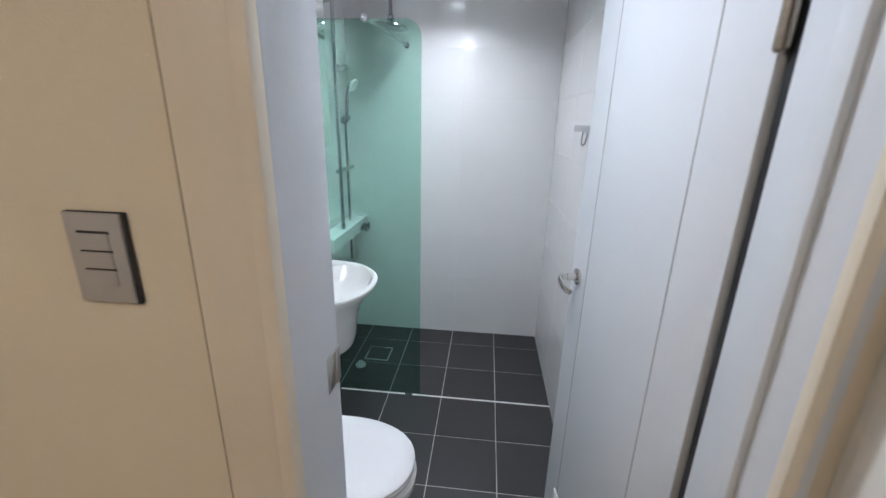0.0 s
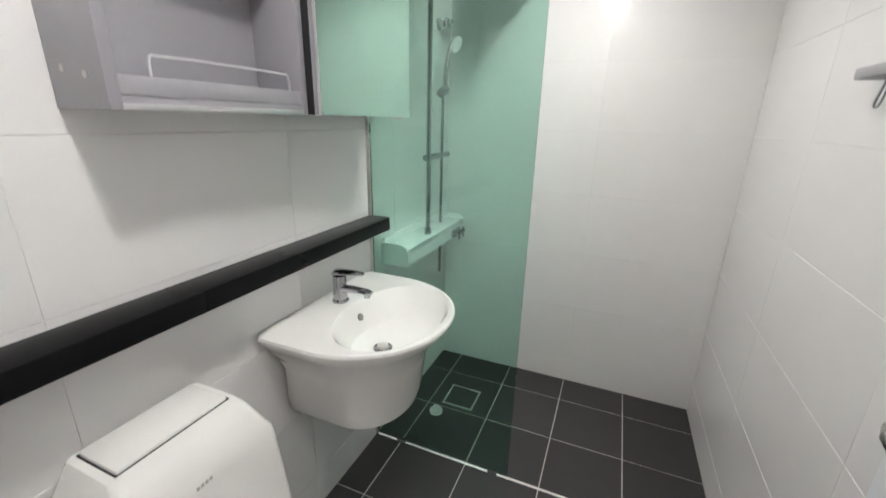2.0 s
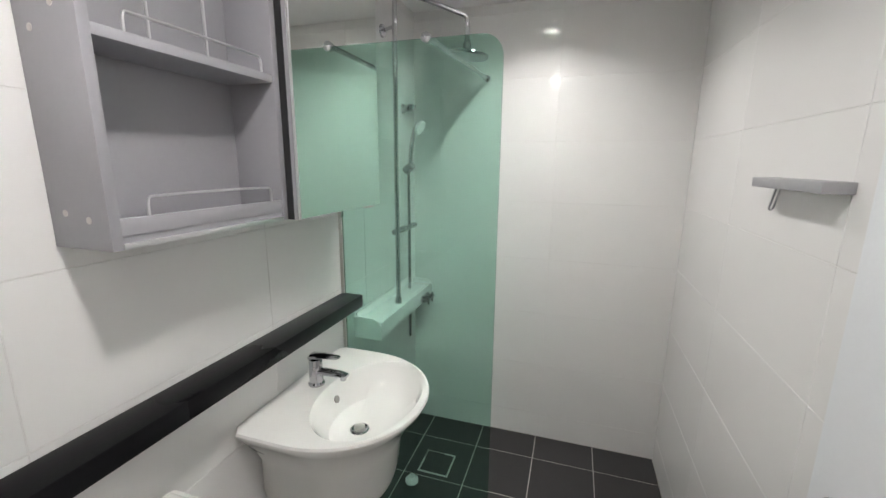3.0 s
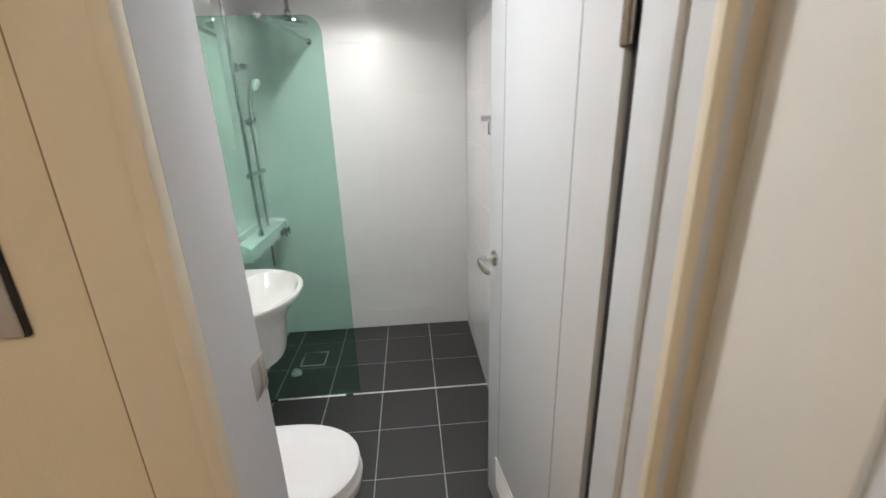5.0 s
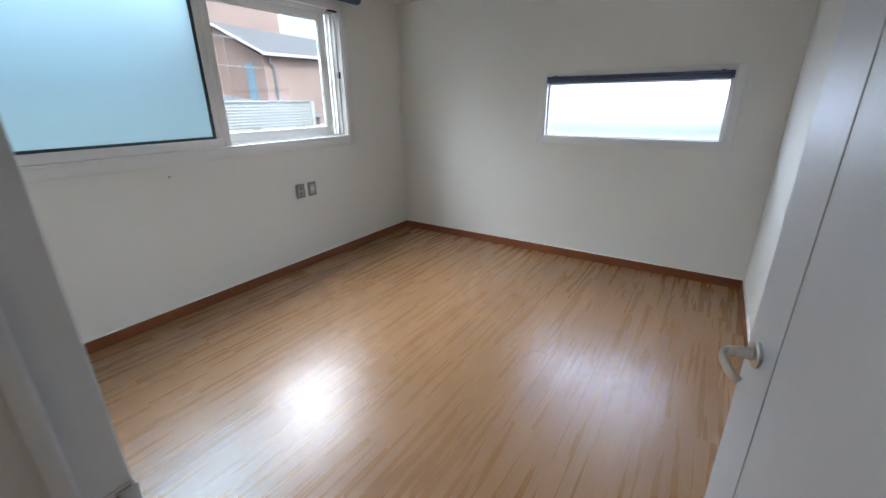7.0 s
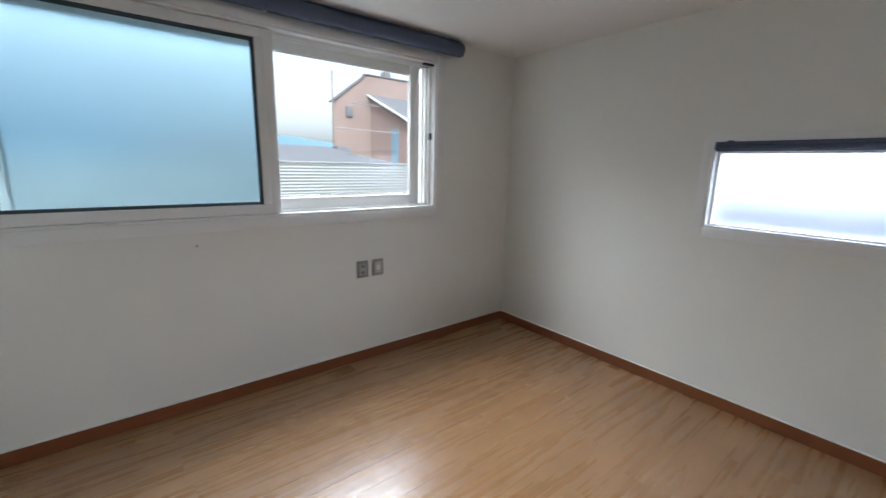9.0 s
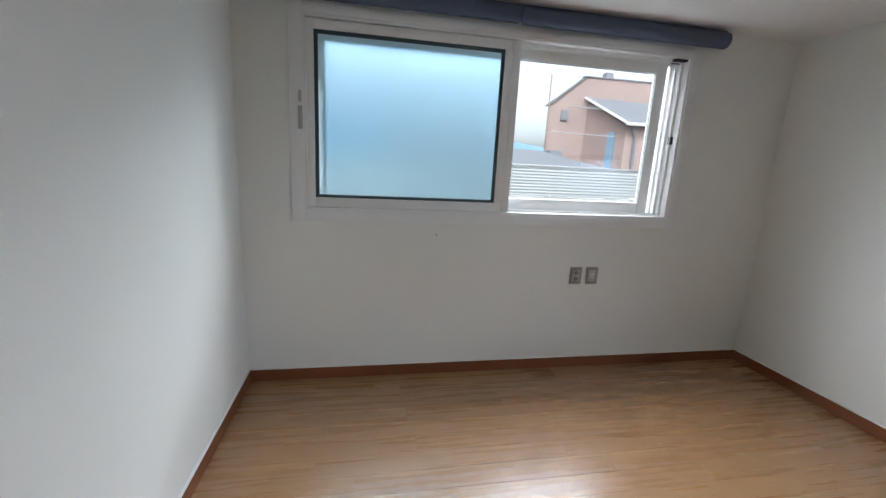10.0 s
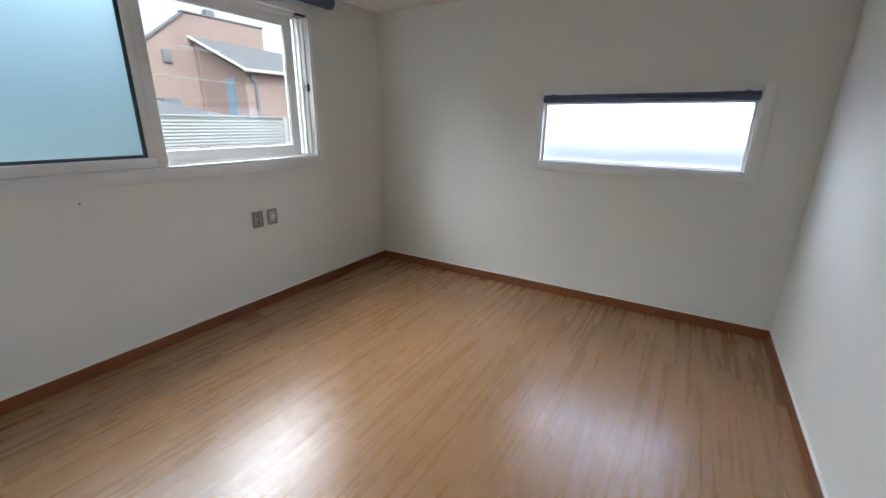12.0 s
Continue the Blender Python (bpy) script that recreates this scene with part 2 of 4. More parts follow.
def disc(centre, axis, profile, sides=24):
    """A turned piece: profile rows of (along the axis, radius)."""
    c, d = Vector(centre), Vector(axis).normalized()
    s = d.orthogonal().normalized()
    u = d.cross(s)
    return loft([[c + d * h + r * (math.cos(2 * math.pi * j / sides) * s + math.sin(2 * math.pi * j / sides) * u) for j in range(sides)] for h, r in profile])


def merged(*meshes):
    out = bmesh.new()
    for bm in meshes:
        me = bpy.data.meshes.new("tmp")
        bm.to_mesh(me)
        out.from_mesh(me)
        bpy.data.meshes.remove(me)
    return out


def solid(name, bm, material, smooth=False):
    me = bpy.data.meshes.new(name)
    bmesh.ops.recalc_face_normals(bm, faces=bm.faces)
    if smooth:
        for e in bm.edges:
            e.smooth = len(e.link_faces) == 2 and e.calc_face_angle(0) < radians(30)
        for f in bm.faces:
            f.smooth = True
    bm.to_mesh(me)
    bm.free()
    me.materials.append(material)
    return new(name, me)


def part(name, bm, material, parent, label="", smooth=True):
    ob = solid(name, bm, material, smooth)
    ob.parent = parent
    if label:
        tagged(ob, label)
    return ob


def thing(name, label, category, group="", at=(0, 0, 0), kind=""):
    ob = new(name)
    ob.location = at
    ob.empty_display_size = 0.05
    return tagged(ob, label, category, group, kind)


def pierced(axis, u, z, hole_u, hole_z, d0, d1):
    """A wall with one opening; axis: the one that it runs along; d0, d1: its two faces."""
    bm = bmesh.new()
    rings = []
    for d in (d0, d1):
        for (a, b), (c, e) in ((u, z), (hole_u, hole_z)):
            rings.append([bm.verts.new((p, d, q) if axis == "x" else (d, p, q)) for p, q in ((a, c), (b, c), (b, e), (a, e))])
    for p, q in ((0, 1), (2, 3), (0, 2), (1, 3)):
        for i in range(4):
            j = (i + 1) % 4
            bm.faces.new((rings[p][i], rings[p][j], rings[q][j], rings[q][i]))
    return bm


def setting(name, bm, material, label, category="structure"):
    return tagged(solid(name, bm, material), label, category, kind="structure")


# ---- plan ----
FB, CB = -0.163, 2.13            # bathroom floor and ceiling
XL, XR, YB = -0.99, 0.358, 2.855  # bathroom walls
YH, YI = 0.55, 0.70              # hall face and bathroom face of the wall between
BX0, BX1, BY0, BY1, BZ = 0.45, 3.92, -0.563, 2.622, 2.24  # bedroom
DN, DS, DH = 0.285, -0.535, 2.03  # bedroom door opening
JL, JR, JD = -0.31, 0.315, 2.0   # bathroom door opening
W1 = (0.80, 3.13, 1.06, 2.085)   # north window opening
W2 = (-0.24, 1.075, 1.055, 1.52)  # east window opening
G = 0.0015                       # depth of the wall joints

# ---- structure ----
bath_west = setting("wall_bath_west", box(XL - 0.12, XL - G, YH, YB + 0.1, -0.3, BZ), M_GROUTW, "white grout bed behind the tiles of the bathroom wall", "wall")
bath_back = setting("wall_bath_north", box(XL - G, XR + G, YB + G, YB + 0.1, -0.3, BZ), M_GROUTW, "white grout bed behind the tiles of the shower wall", "wall")
bath_east = setting("wall_bath_east", box(XR + G, 0.405, YI, YB + 0.1, -0.3, BZ), M_GROUTW, "white grout bed behind the tiles beside the open door", "wall")
bath_south = setting("wall_bath_south", boxes([(XL - G, JL - 0.036, YI - 0.02, YI, -0.3, BZ), (JR + 0.036, XR + G, YI - 0.02, YI, -0.3, BZ), (JL - 0.036, JR + 0.036, YI - 0.02, YI, JD + 0.036, BZ)]), M_GROUTW, "white tiled wall round the bathroom doorway", "wall")
setting("wall_hall_north", boxes([(-1.7, JL - 0.036, YH, YI - 0.02, -0.3, BZ), (JR + 0.036, 0.376, YH, YI - 0.02, -0.3, BZ), (JL - 0.036, JR + 0.036, YH, YI - 0.02, JD + 0.036, BZ)]), M_HALL, "warm beige papered hall wall beside the bathroom door", "wall")
setting("wall_hall_east", boxes([(0.376, 0.412, DN + 0.03, YI, 0, BZ), (0.376, 0.412, -2.1, DS - 0.03, 0, BZ), (0.376, 0.412, DS - 0.03, DN + 0.03, DH + 0.03, BZ)]), M_TRIM, "pale papered hall wall round the bedroom door", "wall")
setting("wall_hall_west", box(-1.8, -1.7, -2.1, YH, 0, BZ), M_HALL, "warm beige papered hall wall", "wall")
setting("wall_hall_south", box(-1.7, 0.376, -2.2, -2.1, 0, BZ), M_HALL, "warm beige papered hall wall", "wall")
setting("wall_bedroom_west", boxes([(0.412, BX0, DN + 0.03, BY1, 0, BZ), (0.412, BX0, BY0 - 0.1, DS - 0.03, 0, BZ), (0.412, BX0, DS - 0.03, DN + 0.03, DH + 0.03, BZ)]), M_PAPER, "off-white papered bedroom wall with the doorway", "wall")
setting("wall_bedroom_north", pierced("x", (0.405, BX1 + 0.2), (0, BZ), W1[:2], W1[2:], BY1, BY1 + 0.2), M_PAPER, "off-white papered bedroom wall under the wide window", "wall")
setting("wall_bedroom_east", pierced("y", (BY0 - 0.1, BY1), (0, BZ), W2[:2], W2[2:], BX1, BX1 + 0.2), M_PAPER, "off-white papered bedroom wall round the slit window", "wall")
setting("wall_bedroom_south", box(BX0, BX1, BY0 - 0.1, BY0, 0, BZ), M_PAPER, "off-white papered plain bedroom wall", "wall")
setting("ceiling_bedroom", box(0.3, BX1 + 0.2, -2.2, BY1 + 0.35, BZ, BZ + 0.1), M_CEIL, "off-white papered bedroom ceiling", "ceiling")
setting("ceiling_hall", box(-1.8, 0.3, -2.2, YB + 0.1, BZ, BZ + 0.1), M_CEIL, "off-white papered hall ceiling", "ceiling")
setting("ceiling_bath", box(XL - G, XR + G, YI, YB + G, CB, CB + 0.06), M_BCEIL, "pale smooth bathroom ceiling panel", "ceiling")
floor_bed = setting("floor_bedroom", boxes([(0.412, BX1, BY0, BY1, -0.1, -0.0015), (0.376, 0.412, DS, DN, -0.1, -0.0015)]), M_SEAM, "oak-look plank floor of the bedroom", "floor")
floor_hall = setting("floor_hall", box(-1.7, 0.376, -2.1, YH, -0.1, -0.0015), M_SEAM, "oak-look plank floor of the hall", "floor")
floor_bath = setting("floor_bath", box(XL - G, XR + G, YI, YB + G, -0.3, FB - 0.002), M_GROUTF, "charcoal tiled bathroom floor with pale grout", "floor")
setting("door_sill_bath", box(JL, JR, YH, YI + 0.012, -0.3, 0.004, bevel=0.003), M_TRIM, "white sill between hall and bathroom", "sill")


def skirting(name, rows):
    board = setting(name, boxes(rows, bevel=0.003), M_BASE, "reddish-brown wooden skirting board", "skirting board")
    # thin white strip on the board's top edge
    part("top_strip", boxes([(a, b, c, d, f, f + 0.004) for a, b, c, d, e, f in rows]), M_PVC, board, "thin white strip along the top of the skirting", smooth=False)


skirting("baseboard_north", [(BX0, BX1, BY1 - 0.012, BY1, 0, 0.075)])
skirting("baseboard_east", [(BX1 - 0.012, BX1, BY0, BY1 - 0.012, 0, 0.075)])
skirting("baseboard_south", [(BX0, BX1 - 0.012, BY0, BY0 + 0.012, 0, 0.075)])
skirting("baseboard_west", [(BX0, BX0 + 0.012, DN + 0.07, BY1 - 0.012, 0, 0.075)])


# ---- door frames and doors ----
def bath_door_frame():
    t = thing("door_frame_bath", "white door frame with cream casing round the bathroom doorway", "door frame", kind="structure")
    y0, y1 = YH - 0.012, 0.725
    part("jamb", box(JL - 0.036, JL, YH + 0.014, y1, FB, JD, bevel=0.002), M_DOOR, t, "flat white jamb")
    part("jamb", boxes([(JR, JR + 0.036, y0, y1 - 0.018, FB, JD)], bevel=0.003), M_DOOR, t)
    part("head", box(JL - 0.036, JR + 0.036, YH + 0.014, y1, JD, JD + 0.036, bevel=0.003), M_DOOR, t)
    part("stop", boxes([(JR - 0.012, JR, 0.60, 0.635, FB, JD)], bevel=0.002), M_DOOR, t)
    part("casing", boxes([(JL - 0.105, JL - 0.022, YH - 0.008, YH + 0.001, 0, JD + 0.1), (JL - 0.022, JL + 0.001, YH - 0.012, YH + 0.0135, 0, JD + 0.02)], bevel=0.003), M_CASING, t, "cream casing board with a raised bead")
    part("casing", boxes([(JR + 0.012, 0.374, YH - 0.01, YH + 0.001, 0, JD + 0.1), (JR - 0.001, JR + 0.018, YH - 0.017, YH + 0.001, 0, JD + 0.02)], bevel=0.003), M_CASING, t, "cream casing board with a raised bead")
    part("casing", boxes([(JL - 0.022, JR + 0.012, YH - 0.01, YH + 0.001, JD + 0.02, JD + 0.1)], bevel=0.003), M_CASING, t)
    # raised brown strip; the groove's shadow is only in its colour
    part("groove", box(JL - 0.1095, JL - 0.105, YH - 0.0035, YH + 0.0005, 0, JD + 0.1), M_JOINT, t, "brown strip painted as the shadow in the groove beside the casing")
    # black strip fills the hinge gap to paint its deep shade
    part("hinge_gap_shade", box(JR + 0.004, XR - 0.001, 0.708, 0.728, FB, JD), M_DARK, t, "black strip standing in for the shade of the door's hinge gap")
    part("strike_plate", boxes([(JL, JL + 0.002, 0.672, 0.712, 0.895, 0.962), (JL, JL + 0.004, 0.704, 0.7235, 0.895, 0.962)], bevel=0.0008), M_STEEL, t, "steel strike plate")
    return t


def bedroom_door_frame():
    t = thing("door_frame_bedroom", "white moulded door frame of the bedroom with strike plate", "door frame", kind="structure")
    x0, x1 = 0.362, 0.470
    part("jamb", box(x0, x1, DN, DN + 0.03, 0, DH, bevel=0.003), M_DOOR, t)
    part("jamb", box(x0, x1, DS - 0.03, DS, 0, DH, bevel=0.003), M_DOOR, t)
    part("head", box(x0, x1, DS - 0.03, DN + 0.03, DH, DH + 0.03, bevel=0.003), M_DOOR, t)
    part("stop", boxes([(0.405, 0.425, DN - 0.012, DN, 0, DH), (0.405, 0.425, DS, DS + 0.012, 0, DH)], bevel=0.002), M_DOOR, t)
    part("casing", boxes([(0.363, 0.377, DN + 0.040, YH - 0.03, 0, DH + 0.1)], bevel=0.004), M_TRIM, t, "white casing boards with a groove")
    part("casing", boxes([(0.449, 0.461, DN + 0.012, DN + 0.07, 0, DH + 0.06)], bevel=0.003), M_TRIM, t)
    part("strike_plate", boxes([(0.432, 0.468, DN - 0.002, DN, 0.895, 0.955), (0.452, 0.472, DN - 0.005, DN - 0.001, 0.90, 0.95)], bevel=0.0008), M_STEEL, t, "steel strike plate")
    # solid dark patch in place of the hole's shade
    part("strike_hole_shade", box(0.438, 0.452, DN - 0.0032, DN - 0.001, 0.905, 0.945), M_DARK, t, "dark patch standing in for the shaded latch hole")
    return t


def lever_handle(parent, x, y, z, side, along):
    """A lever on the face towards side (+1 or -1 in y), pointing along x by along."""
    h = part("handle", disc((x, y, z), (0, side, 0), [(0, 0.026), (0.006, 0.026), (0.009, 0.022), (0.010, 0.012), (0.035, 0.011)]), M_STEEL, parent, "satin steel curved lever handle")
    rings = []
    bends = [(0.0, 0.030, 0.0), (0.0, 0.044, 0.0), (0.004, 0.054, -0.001), (0.014, 0.060, -0.003), (0.028, 0.060, -0.008), (0.042, 0.055, -0.015), (0.054, 0.047, -0.023), (0.061, 0.038, -0.029)]
    for i, (a, out, dz) in enumerate(bends):
        pa, pb = bends[max(i - 1, 0)], bends[min(i + 1, len(bends) - 1)]
        run = Vector((along * (pb[0] - pa[0]), side * (pb[1] - pa[1]), pb[2] - pa[2])).normalized()
        wide = (Vector((0, 0, 1)) - run * run.z).normalized()
        thin = run.cross(wide)
        w, k = (0.0095, 0.0095) if i < 2 else (0.0115 if i < 7 else 0.009, 0.0065 if i < 7 else 0.004)
        c = Vector((x + along * a, y + side * out, z + dz))
        rings.append([c + wide * (w * math.cos(q * math.pi / 6)) + thin * (k * math.sin(q * math.pi / 6)) for q in range(12)])
    part("lever", loft(rings), M_STEEL, h, "short flattened lever bent back to the door")
    return h


def door_leaf(name, length, height, hinge, angle, face, label, groove_at, vent):
    """A leaf along local +x from its hinge; face: the local y side that is seen most."""
    t = thing(name, label, "door", at=hinge)
    t.rotation_euler = (0, 0, radians(angle))
    th = 0.036
    part("leaf", boxes([(0.004, length, -th / 2, th / 2, 0, height)], bevel=0.003), M_DOOR, t)
    for g in groove_at:
        # flat grey strips on both faces paint the grooves' shade
        part("groove", boxes([(g, g + 0.004, side * th / 2 - 0.0015, side * th / 2 + 0.0008, 0.004, height - 0.004) for side in (-1, 1)]), M_GROOVE, t, "thin grey strip painted as the shade of a moulded groove")
    for side in (-1, 1):
        lever_handle(t, length - 0.06, side * th / 2, 0.895 - hinge[2], side, -1)
    for z in (0.20, 1.595):
        hg = part("hinge", disc((0.0, face * (th / 2 + 0.004), z), (0, 0, 1), [(-0.004, 0.003), (0, 0.0065), (0.032, 0.0065), (0.0325, 0.0055), (0.034, 0.0055), (0.0345, 0.0065), (0.066, 0.0065), (0.0665, 0.0055), (0.068, 0.0055), (0.0685, 0.0065), (0.1, 0.0065), (0.104, 0.003)]), M_HINGE, t, "worn steel butt hinge")
        part("hinge_leaf", boxes([(0.001, 0.004, -th / 2 + 0.002, th / 2, z, z + 0.1), (-0.015, -0.001, face * (th / 2 - 0.001), face * (th / 2 + 0.002), z, z + 0.1)], bevel=0.0006), M_HINGE, hg)
    if vent:
        v = part("vent", box(length - 0.32, length - 0.1, face * th / 2, face * (th / 2 + 0.005), 0.11, 0.25, bevel=0.002), M_TRIM, t, "small white louvre vent")
        part("louvre", boxes([(length - 0.30, length - 0.12, face * (th / 2 + 0.004), face * (th / 2 + 0.008), 0.125 + 0.02 * i, 0.135 + 0.02 * i) for i in range(6)]), M_TRIM, v)
    return t


bath_door_frame()
bedroom_door_frame()
door_leaf("bathroom_door", 0.655, 2.12, (0.328, 0.735, FB + 0.012), 97.0, 1, "white film-faced bathroom door standing open along the tiled wall", (0.135, 0.53), True)
door_leaf("bedroom_door", 0.86, 2.01, (0.474, DS + 0.02, 0.008), 11.0, 1, "white film-faced bedroom door standing open near the wall", (0.14, 0.72), False)


def switch_plate():
    t = thing("light_switch", "grey metallic three-gang light switch on the beige hall wall", "switch")
    x0, x1, z0, z1 = -0.578, -0.497, 1.110, 1.231
    part("plate", box(x0, x1, YH - 0.007, YH, z0, z1, bevel=0.002), M_DARK, t)
    part("face", box(x0 + 0.001, x1 - 0.004, YH - 0.010, YH - 0.006, z0 + 0.002, z1 - 0.001, bevel=0.0012), M_PLATE_FACE, t, "brushed grey face")
    for i in range(3):
        z = z0 + 0.025 + i * 0.024
        part("rocker", box(x0 + 0.018, x1 - 0.022, YH - 0.0125, YH - 0.009, z, z + 0.0215, bevel=0.001), M_PLATE_FACE, t)
        # dark strip painting the shade between the rockers
        part("gap", box(x0 + 0.017, x1 - 0.021, YH - 0.0108, YH - 0.009, z + 0.0205, z + 0.0245), M_DARK, t)
    return t


switch_plate()

# ---- bathroom fittings ----


def egg(cx, cy, a_front, a_back, b, z, n=48, back=3.6):
    out = []
    for i in range(n):
        th = 2 * math.pi * i / n
        c, s = math.cos(th), math.sin(th)
        a = a_front if c >= 0 else a_back
        power = 2.2 if c >= 0 else back
        out.append((cx + a * math.copysign(abs(c) ** (2 / power), c), cy + b * math.copysign(abs(s) ** (2 / power), s), z))
    return out


def rounded(x0, x1, y0, y1, z, r, n=6):
    out = []
    for cx, cy, a0 in ((x1 - r, y1 - r, 0), (x0 + r, y1 - r, 90), (x0 + r, y0 + r, 180), (x1 - r, y0 + r, 270)):
        for i in range(n + 1):
            a = radians(a0 + 90 * i / n)
            out.append((cx + r * math.cos(a), cy + r * math.sin(a), z))
    return out


def toilet():
    cy = 1.165
    t = thing("toilet", "white ceramic close-coupled toilet with closed lid against the tiled wall", "toilet", at=(0, 0, 0))
    part("bowl", loft([egg(-0.62, cy, 0.20, 0.30, 0.115, FB), egg(-0.62, cy, 0.19, 0.30, 0.105, FB + 0.05), egg(-0.60, cy, 0.20, 0.30, 0.115, FB + 0.15), egg(-0.56, cy, 0.27, 0.33, 0.15, FB + 0.26), egg(-0.53, cy, 0.285, 0.34, 0.178, FB + 0.345), egg(-0.53, cy, 0.287, 0.34, 0.182, FB + 0.375), egg(-0.53, cy, 0.275, 0.33, 0.172, FB + 0.385)]), M_CERAMIC, t)
    part("seat", loft([egg(-0.53, cy, 0.272, 0.21, 0.183, FB + 0.388), egg(-0.53, cy, 0.278, 0.215, 0.190, FB + 0.394), egg(-0.53, cy, 0.278, 0.215, 0.190, FB + 0.402), egg(-0.53, cy, 0.272, 0.21, 0.184, FB + 0.406)]), M_SEAT, t)
    part("lid", loft([egg(-0.53, cy, 0.274, 0.225, 0.188, FB + 0.408, back=7.0), egg(-0.53, cy, 0.281, 0.23, 0.194, FB + 0.414, back=7.0), egg(-0.53, cy, 0.280, 0.23, 0.193, FB + 0.424, back=7.0), egg(-0.53, cy, 0.269, 0.222, 0.183, FB + 0.431, back=7.0), egg(-0.53, cy, 0.22, 0.18, 0.14, FB + 0.435)]), M_SEAT, t, "glossy white closed lid")
    part("shelf", box(-0.985, -0.73, cy - 0.165, cy + 0.165, FB + 0.26, FB + 0.405, bevel=0.02), M_CERAMIC, t)
    y0, y1 = 0.998, 1.345
    part("tank", loft([rounded(-0.988, -0.765, y0 + 0.005, y1 + 0.012, FB + 0.40, 0.014), rounded(-0.988, -0.770, y0 - 0.01, y1 + 0.008, FB + 0.45, 0.014), rounded(-0.988, -0.790, y0 - 0.018, y1 - 0.004, FB + 0.685, 0.02), rounded(-0.988, -0.792, y0 - 0.014, y1 - 0.008, FB + 0.70, 0.02), rounded(-0.988, -0.797, y0 + 0.002, y1 - 0.022, FB + 0.722, 0.02), rounded(-0.988, -0.812, y0 + 0.024, y1 - 0.036, FB + 0.755, 0.018), rounded(-0.988, -0.828, y0 + 0.034, y1 - 0.042, FB + 0.772, 0.016), rounded(-0.986, -0.848, y0 + 0.042, y1 - 0.048, FB + 0.780, 0.014)]), M_CERAMIC, t)
    part("tank_cover", box(-0.975, -0.865, y0 + 0.06, y1 - 0.062, FB + 0.775, FB + 0.788, bevel=0.005), M_CERAMIC, t, "white lift-out cistern cover with a dark gap")
    # black sheet that paints the shade round the cover
    part("cover_gap_shade", box(-0.977, -0.862, y0 + 0.057, y1 - 0.059, FB + 0.7755, FB + 0.7815), M_DARK, t)
    for y in (cy - 0.07, cy + 0.07):
        part("seat_hinge", tube([(-0.752, y - 0.02, FB + 0.417), (-0.752, y + 0.02, FB + 0.417)], 0.010, 10), M_SEAT, t, "white plastic seat hinge")
    lv = part("flush_knob", disc((-0.892, y0 - 0.016, FB + 0.705), (0, -1, 0), [(0, 0.017), (0.006, 0.017), (0.008, 0.011), (0.018, 0.011)]), M_CHROME, t, "chrome flush knob")
    part("knob_cap", disc((-0.892, y0 - 0.026, FB + 0.705), (0, -1, 0), [(0, 0.014), (0.003, 0.0165), (0.011, 0.015), (0.014, 0.008)], 10), M_CHROME, lv)
    part("mark", boxes([(-0.800, -0.7905, cy - 0.025 + 0.009 * i, cy - 0.019 + 0.009 * i, FB + 0.695, FB + 0.702) for i in range(4)]), M_PLATE_FACE, t, "small grey printed mark")
    return t


toilet()


def basin_ring(scale_x, scale_y, z, n=72, cx=-0.77, cy=1.755, a=0.24, b=0.285, wall=-0.988, power=2.1):
    """An outline cut off by the wall, wide at the wall and round in front."""
    out = []
    for i in range(n):
        th = 2 * math.pi * i / n
        c, s = math.cos(th), math.sin(th)
        lo, hi = 0.0, 0.8
        for _ in range(30):
            mid = (lo + hi) / 2
            x, y = mid * c, mid * s
            fx = max(x + 0.06 * scale_x, 0) / ((a + 0.06) * scale_x)
            inside = fx ** power + (abs(y) / (b * scale_y)) ** power < 1 and cx + x > wall
            lo, hi = (mid, hi) if inside else (lo, mid)
        out.append((cx + lo * c, cy + lo * s, z))
    return out


def oval(cx, cy, ax, ay, z, n=72):
    return [(cx + ax * math.cos(2 * math.pi * i / n), cy + ay * math.sin(2 * math.pi * i / n), z) for i in range(n)]


def basin():
    t = thing("washbasin", "white ceramic wall-hung washbasin with half pedestal under a black ledge", "washbasin")
    R = basin_ring
    rings = [R(0.42, 0.56, 0.322), R(0.50, 0.62, 0.332), R(0.545, 0.645, 0.37), R(0.61, 0.69, 0.49), R(0.67, 0.735, 0.53), R(0.84, 0.88, 0.59), R(0.985, 0.99, 0.628), R(1.0, 1.0, 0.638), R(0.99, 0.99, 0.645), R(0.96, 0.965, 0.646),
             oval(-0.715, 1.765, 0.158, 0.232, 0.641), oval(-0.715, 1.765, 0.150, 0.222, 0.630), oval(-0.715, 1.765, 0.135, 0.195, 0.585), oval(-0.73, 1.76, 0.105, 0.145, 0.545), oval(-0.75, 1.75, 0.05, 0.06, 0.522), oval(-0.75, 1.75, 0.022, 0.022, 0.518)]
    part("bowl", loft(rings), M_CERAMIC, t)
    part("drain", disc((-0.75, 1.75, 0.517), (0, 0, 1), [(0, 0.031), (0.004, 0.031), (0.006, 0.026), (0.005, 0.02)]), M_CHROME, t, "chrome drain ring")
    part("plug", disc((-0.75, 1.75, 0.522), (0, 0, 1), [(0, 0.018), (0.008, 0.018), (0.011, 0.012)]), M_STEEL, t)
    part("overflow", disc((-0.842, 1.765, 0.60), (1, 0, 0.4), [(0, 0.012), (0.004, 0.012), (0.005, 0.008)]), M_PLATE, t, "dull overflow ring")
    return t


